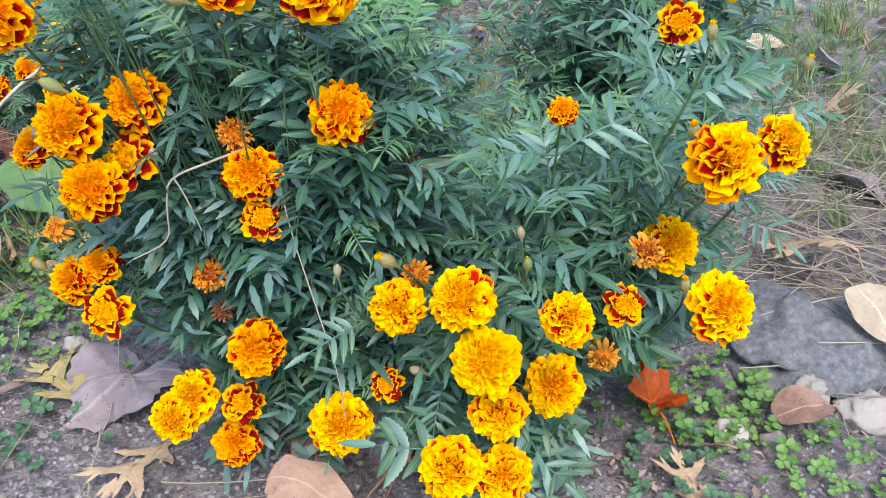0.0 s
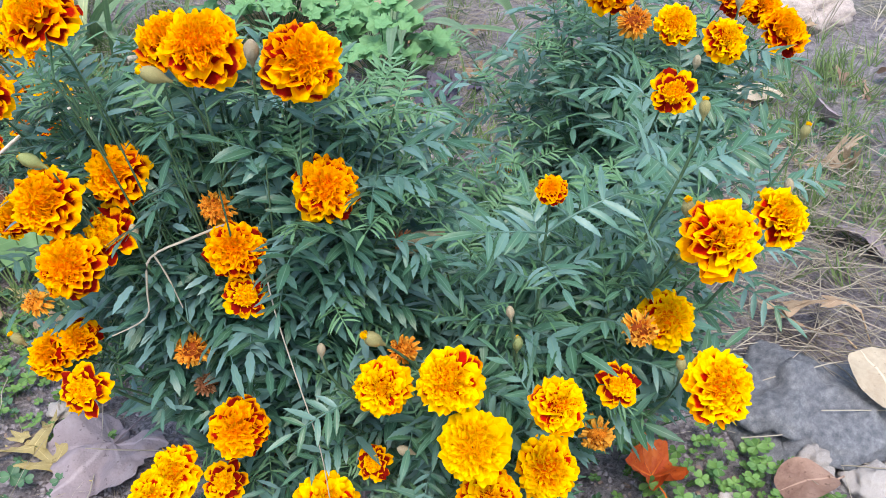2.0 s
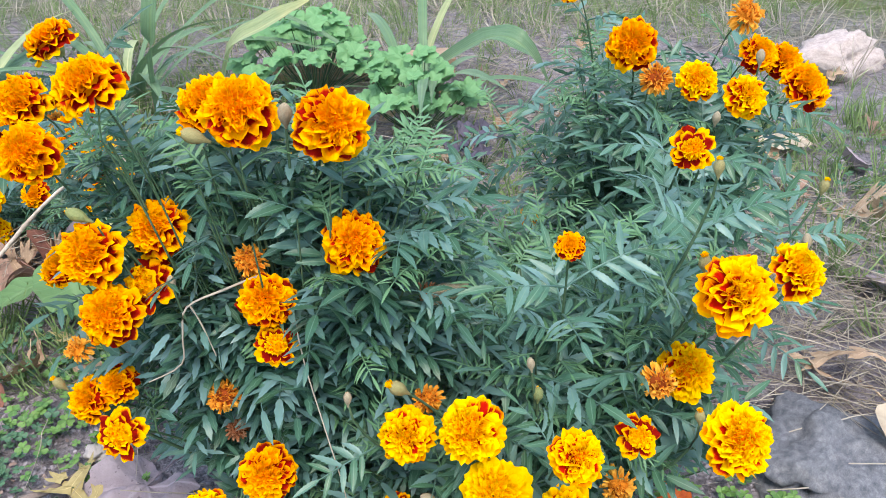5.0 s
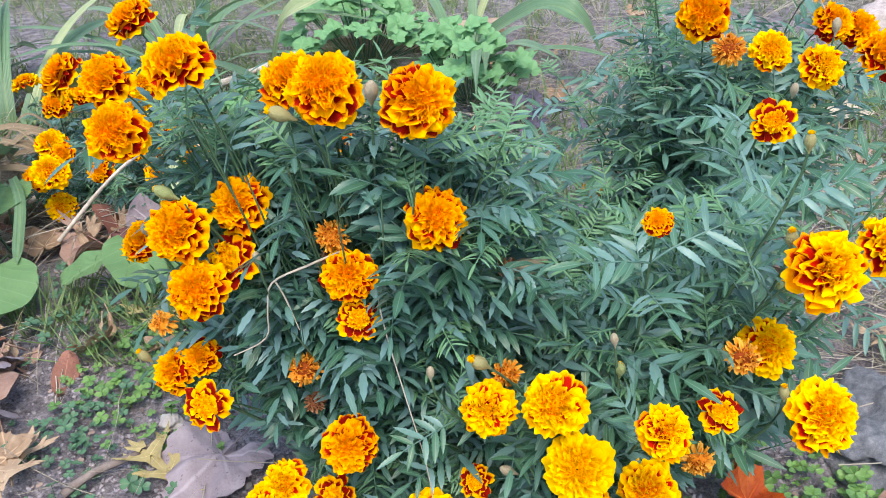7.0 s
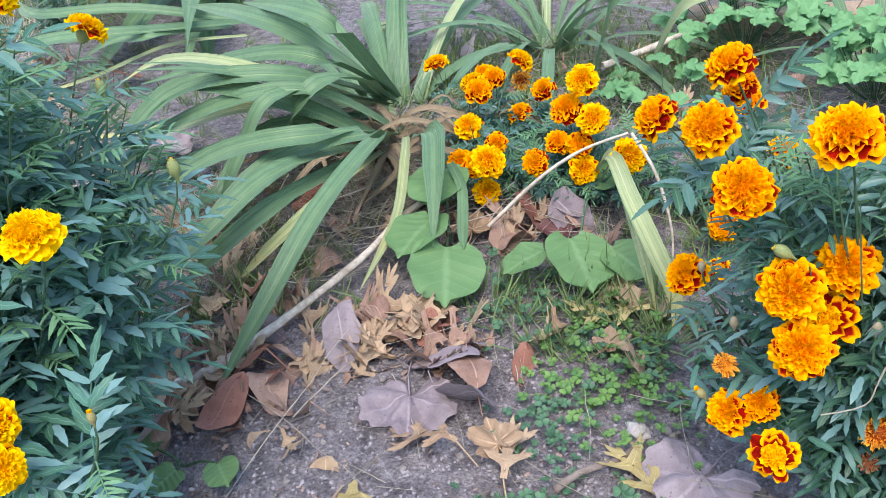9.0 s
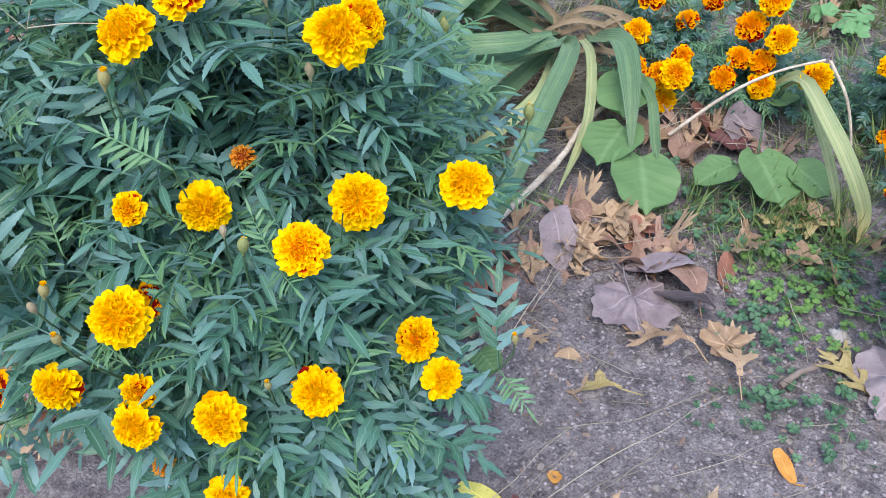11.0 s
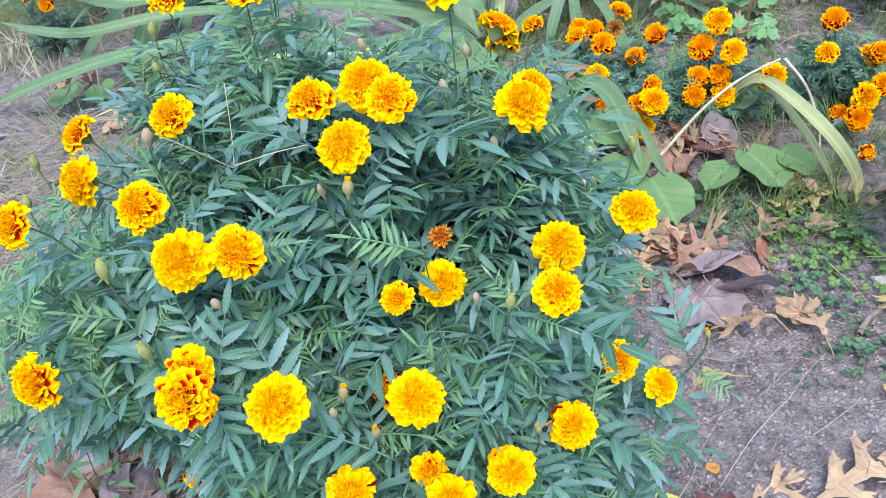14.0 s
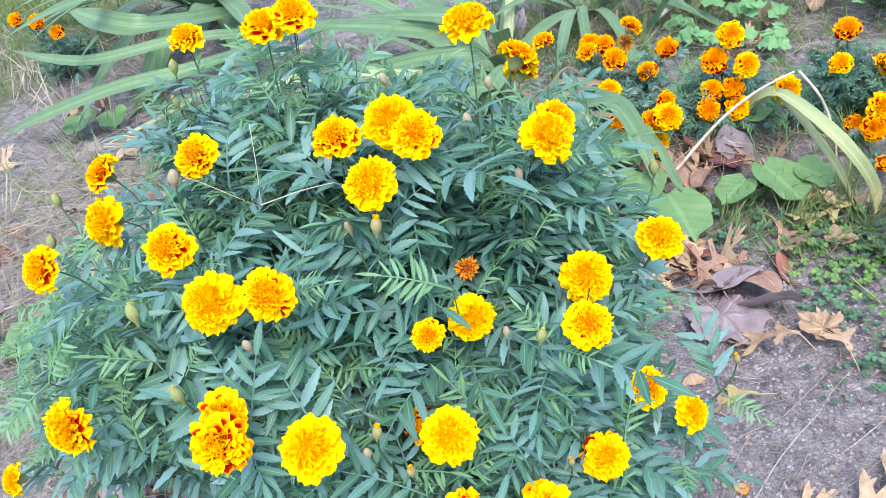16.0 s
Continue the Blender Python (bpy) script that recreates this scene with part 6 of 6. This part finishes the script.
p = Plant(0.02, 0.78, "low feathery marigold between taller ones", (0.02, 0.78, 0.0), 13, LEAF_LIGHT, SMALL, spare=200)
p.shoots(34, (0.01, 0.76, 0.09), (0.15, 0.14, 0.09), 0.75, 0.02)
p.shoots(12, (-0.06, 0.68, 0.16), (0.08, 0.08, 0.09), 0.7, 0.02)
p.shoots(12, (0.10, 0.70, 0.16), (0.10, 0.06, 0.08), 0.6, 0.02)
p.shoots(18, (-0.04, 0.95, 0.08), (0.13, 0.12, 0.08), 0.8, 0.022)
p.done()

p = Plant(0.19, 0.88, "upright marigold with golden blooms", (0.20, 0.90, 0.2), 3, LEAF_LIGHT, spare=260, size=0.9)
p.head(0.160, 0.796, 0.361, 0.054, "full", (0, -0.2, 0))
p.head(0.179, 0.760, 0.338, 0.040, "wilted")
p.head(0.222, 0.778, 0.332, 0.042, "gold")
p.head(0.260, 0.744, 0.327, 0.044, "ruffled")
p.head(0.341, 0.819, 0.313, 0.056, "full")
p.head(0.296, 0.834, 0.340, 0.042, "orange")
p.head(0.325, 0.845, 0.330, 0.042, "orange")
p.head(0.275, 0.830, 0.380, 0.042, "wilted")
p.head(0.176, 0.595, 0.337, 0.036, "red")
p.head(0.108, 0.880, 0.400, 0.040, "orange")
p.bud(0.285, 0.805, 0.345, 0.022, "tan")
p.bud(0.215, 0.680, 0.330, 0.018, "tan")
p.shoots(18, (0.17, 0.86, 0.17), (0.14, 0.11, 0.15))
p.shoots(12, (0.15, 0.84, 0.25), (0.11, 0.09, 0.1))
p.shoots(10, (0.26, 0.88, 0.22), (0.09, 0.08, 0.09))
p.shoots(9, (0.12, 0.92, 0.28), (0.12, 0.08, 0.1))
p.done()

p = Plant(-0.53, 1.10, "low marigold full of small orange blooms", (-0.55, 1.12, 0.02), 4, LEAF, SMALL, 230, size=0.85, bloom=1.24)
p.head(-0.522, 1.060, 0.206, 0.040, "gold")
p.head(-0.546, 1.064, 0.162, 0.042, "full")
p.head(-0.497, 1.028, 0.163, 0.040, "gold")
p.head(-0.572, 0.974, 0.116, 0.034, "full")
p.head(-0.510, 1.020, 0.086, 0.038, "gold")
p.head(-0.520, 1.030, 0.120, 0.034, "orange")
p.head(-0.552, 1.040, 0.118, 0.034, "full")
p.head(-0.440, 0.985, 0.130, 0.042, "gold")
p.head(-0.612, 1.177, 0.138, 0.036, "full")
p.head(-0.650, 1.163, 0.101, 0.036, "orange")
p.shoots(34, (-0.52, 1.09, 0.06), (0.13, 0.12, 0.08), 0.15, 0.016)
p.done()

p = Plant(-0.30, 1.06, "small marigold with orange blooms near soil", (-0.31, 1.08, 0.0), 14, LEAF, SMALL, 200, size=0.85, bloom=1.24)
p.head(-0.344, 1.041, 0.139, 0.034, "gold")
p.head(-0.301, 1.147, 0.147, 0.040, "full")
p.head(-0.283, 0.985, 0.074, 0.044, "gold")
p.head(-0.310, 0.936, 0.067, 0.038, "full")
p.head(-0.312, 1.013, 0.030, 0.034, "orange")
p.head(-0.246, 1.084, 0.100, 0.040, "gold")
p.head(-0.244, 1.058, 0.120, 0.034, "full")
p.head(-0.250, 1.010, 0.085, 0.034, "orange")
p.head(-0.309, 0.884, 0.035, 0.024, "red")
p.shoots(34, (-0.31, 1.10, 0.06), (0.13, 0.12, 0.08), 0.15, 0.016)
p.done()

p = Plant(-0.70, 1.12, "small marigold beside strap leaves with orange blooms", (-0.72, 1.14, 0.02), 5, LEAF, SMALL, 200, size=0.85, bloom=1.24)
p.head(-0.839, 1.290, 0.128, 0.042, "gold")
p.head(-0.707, 1.145, 0.145, 0.040, "full")
p.head(-0.721, 1.121, 0.093, 0.042, "gold")
p.head(-0.710, 1.042, 0.069, 0.036, "full")
p.head(-0.637, 0.968, 0.117, 0.044, "gold")
p.head(-0.651, 0.989, 0.051, 0.036, "gold")
p.head(-0.635, 1.005, 0.125, 0.028, "orange")
p.head(-0.662, 0.985, 0.100, 0.034, "full")
p.head(-0.663, 1.252, 0.155, 0.042, "gold")
p.head(-0.675, 1.270, 0.111, 0.036, "wilted")
p.head(-0.741, 1.280, 0.115, 0.040, "full")
p.head(-0.755, 1.240, 0.118, 0.038, "gold")
p.head(-0.717, 1.250, 0.122, 0.036, "full")
p.shoots(30, (-0.69, 1.11, 0.05), (0.12, 0.13, 0.07), 0.15, 0.016)
p.shoots(16, (-0.70, 1.25, 0.05), (0.12, 0.08, 0.06), 0.15, 0.016)
p.done()

p = Plant(-0.93, 0.28, "large bushy marigold with bright yellow blooms", (-0.97, 0.30, 0.3), 6, LEAF_BLUE_SHEEN, spare=300, bare=((-0.87, 0.55, 0.055), (-0.82, 0.49, 0.045)), slope=(-0.92, 0.83), gap=1.05, size=1.1)
p.head(-1.027, 0.090, 0.433, 0.050, "yellow", (0, 0.3, 0.2))
p.head(-0.932, 0.118, 0.399, 0.046, "yellow", (0, 0.3, 0.2))
p.head(-0.817, 0.275, 0.404, 0.049, "yellow", (-0.3, 0, 0.2))
p.head(-0.822, 0.195, 0.428, 0.042, "amber", (-0.3, 0, 0.2))
p.head(-0.746, 0.332, 0.395, 0.047, "yellow", (-0.3, 0, 0.2))
p.head(-0.982, 0.266, 0.534, 0.047, "yellow")
p.head(-0.838, 0.325, 0.520, 0.052, "yellow")
p.head(-0.829, 0.351, 0.519, 0.042, "amber")
p.head(-0.992, 0.084, 0.331, 0.041, "skirted")
p.head(-0.933, 0.104, 0.325, 0.032, "amber")
p.head(-0.913, 0.074, 0.332, 0.040, "skirted")
p.head(-0.868, 0.107, 0.315, 0.043, "skirted")
p.head(-0.816, 0.162, 0.299, 0.044, "skirted")
p.head(-0.732, 0.224, 0.273, 0.038, "skirted")
p.head(-0.767, 0.252, 0.277, 0.042, "amber")
p.head(-0.912, 0.213, 0.423, 0.042, "yellow", (0.2, 0, 0))
p.head(-0.944, 0.173, 0.449, 0.028, "amber")
p.head(-0.922, 0.283, 0.418, 0.028, "wilted")
p.head(-0.943, 0.287, 0.559, 0.043, "amber")
p.head(-0.964, 0.307, 0.562, 0.048, "yellow")
p.head(-1.008, 0.296, 0.561, 0.043, "amber")
p.head(-0.859, 0.478, 0.518, 0.046, "amber")
p.head(-0.863, 0.562, 0.458, 0.042, "amber")
p.head(-0.901, 0.415, 0.590, 0.050, "yellow")
p.head(-0.878, 0.092, 0.216, 0.042, "skirted")
p.head(-0.966, 0.169, 0.346, 0.034, "red")
p.head(-0.958, 0.110, 0.198, 0.026, "wilted")
p.bud(-0.975, 0.228, 0.518, 0.023, "opening")
p.bud(-1.006, 0.256, 0.497, 0.018, "tan")
p.bud(-0.980, 0.264, 0.512, 0.016, "tan")
p.bud(-0.859, 0.182, 0.432, 0.020, "green")
p.bud(-0.984, 0.114, 0.415, 0.020, "opening")
p.bud(-0.993, 0.105, 0.403, 0.017, "tan")
p.bud(-0.959, 0.088, 0.401, 0.018, "opening")
p.bud(-0.846, 0.147, 0.318, 0.015, "opening")
p.bud(-0.887, 0.198, 0.423, 0.015, "tan")
p.bud(-0.734, 0.473, 0.369, 0.026, "green")
p.bud(-0.835, 0.524, 0.415, 0.022, "green")
p.bud(-0.687, 0.272, 0.287, 0.017, "opening")
p.bud(-0.906, 0.339, 0.534, 0.020, "tan")
p.bud(-0.868, 0.322, 0.485, 0.019, "tan")
p.bud(-0.887, 0.378, 0.545, 0.019, "tan")
p.shoots(34, (-0.902, 0.278, 0.251), (0.19, 0.20, 0.2), 0.12)
p.shoots(40, (-0.909, 0.257, 0.348), (0.16, 0.16, 0.14), 0.18)
p.shoots(20, (-0.882, 0.420, 0.391), (0.13, 0.13, 0.14), 0.2)
p.shoots(18, (-0.919, 0.408, 0.488), (0.12, 0.09, 0.07), 0.25)
p.shoots(16, (-0.865, 0.489, 0.353), (0.10, 0.08, 0.1), 0.3)
p.shoots(14, (-0.847, 0.415, 0.215), (0.08, 0.08, 0.12), 0.1)
p.shoots(16, (-0.884, 0.175, 0.131), (0.15, 0.08, 0.1), 0.1)
p.done()

p = Plant(-1.12, 0.33, "yellow-flowered marigold leaning over dry grass", (-1.10, 0.33, 0.3), 7, LEAF_BLUE_SHEEN, spare=280, bare=((-1.42, 0.20, 0.11), (-1.33, 0.10, 0.06)), slope=(-0.6, 0.49), gap=1.05, size=1.08)
p.head(-1.101, 0.173, 0.501, 0.050, "yellow")
p.head(-1.048, 0.160, 0.516, 0.042, "amber")
p.head(-1.141, 0.217, 0.524, 0.044, "amber")
p.head(-1.244, 0.306, 0.491, 0.050, "yellow")
p.head(-1.087, 0.082, 0.450, 0.048, "ruffled")
p.head(-1.094, 0.113, 0.445, 0.040, "amber")
p.head(-1.126, 0.110, 0.239, 0.042, "red")
p.head(-1.276, 0.386, 0.496, 0.043, "amber")
p.head(-1.132, 0.301, 0.554, 0.042, "amber")
p.head(-1.224, 0.116, 0.438, 0.050, "amber")
p.head(-1.264, 0.229, 0.506, 0.042, "amber")
p.head(-1.173, 0.460, 0.590, 0.038, "amber")
p.head(-1.050, 0.418, 0.616, 0.044, "amber")
p.head(-1.080, 0.423, 0.607, 0.046, "amber")
p.head(-1.097, 0.191, 0.496, 0.030, "wilted")
p.head(-1.377, 0.178, 0.293, 0.034, "yellow")
p.head(-1.203, 0.192, 0.194, 0.026, "red")
p.head(-1.101, 0.066, 0.238, 0.034, "amber")
p.bud(-1.145, 0.282, 0.546, 0.024, "tan")
p.bud(-1.069, 0.300, 0.450, 0.020, "green")
p.bud(-1.171, 0.186, 0.489, 0.025, "green")
p.bud(-1.136, 0.137, 0.446, 0.024, "green")
p.bud(-1.079, 0.162, 0.467, 0.018, "tan")
p.bud(-0.978, 0.386, 0.556, 0.020, "tan")
p.bud(-1.197, 0.462, 0.558, 0.022, "green")
p.bud(-1.238, 0.287, 0.422, 0.018, "tan")
p.bud(-1.393, 0.346, 0.328, 0.022, "opening")
p.bud(-1.381, 0.448, 0.427, 0.024, "green")
p.bud(-1.356, 0.375, 0.425, 0.024, "green")
p.bud(-1.253, 0.545, 0.477, 0.022, "green")
p.bud(-1.293, 0.528, 0.438, 0.020, "opening")
p.bud(-1.013, 0.327, 0.555, 0.020, "green")
p.shoots(24, (-1.108, 0.313, 0.235), (0.12, 0.16, 0.18), 0.2)
p.shoots(40, (-1.124, 0.272, 0.370), (0.16, 0.19, 0.12), 0.25)
p.shoots(24, (-1.056, 0.416, 0.451), (0.15, 0.11, 0.12), 0.3)
p.shoots(26, (-1.231, 0.269, 0.391), (0.10, 0.15, 0.08), 0.5)
p.shoots(34, (-1.332, 0.346, 0.297), (0.13, 0.15, 0.10), 0.55, 0.024)
p.shoots(24, (-1.075, 0.433, 0.510), (0.15, 0.09, 0.08), 0.3)
p.done()

p = Plant(-2.08, 1.67, "distant low marigold with few orange blooms", (-2.08, 1.71, 0.0), 15, LEAF, SMALL, 120, size=0.85, bloom=1.2)
p.head(-2.085, 1.635, 0.18, 0.036, "orange")
p.head(-2.040, 1.624, 0.15, 0.034, "full")
p.head(-2.123, 1.613, 0.20, 0.032, "orange")
p.shoots(24, (-2.08, 1.67, 0.07), (0.11, 0.08, 0.07), 0.15, 0.018)
p.done()
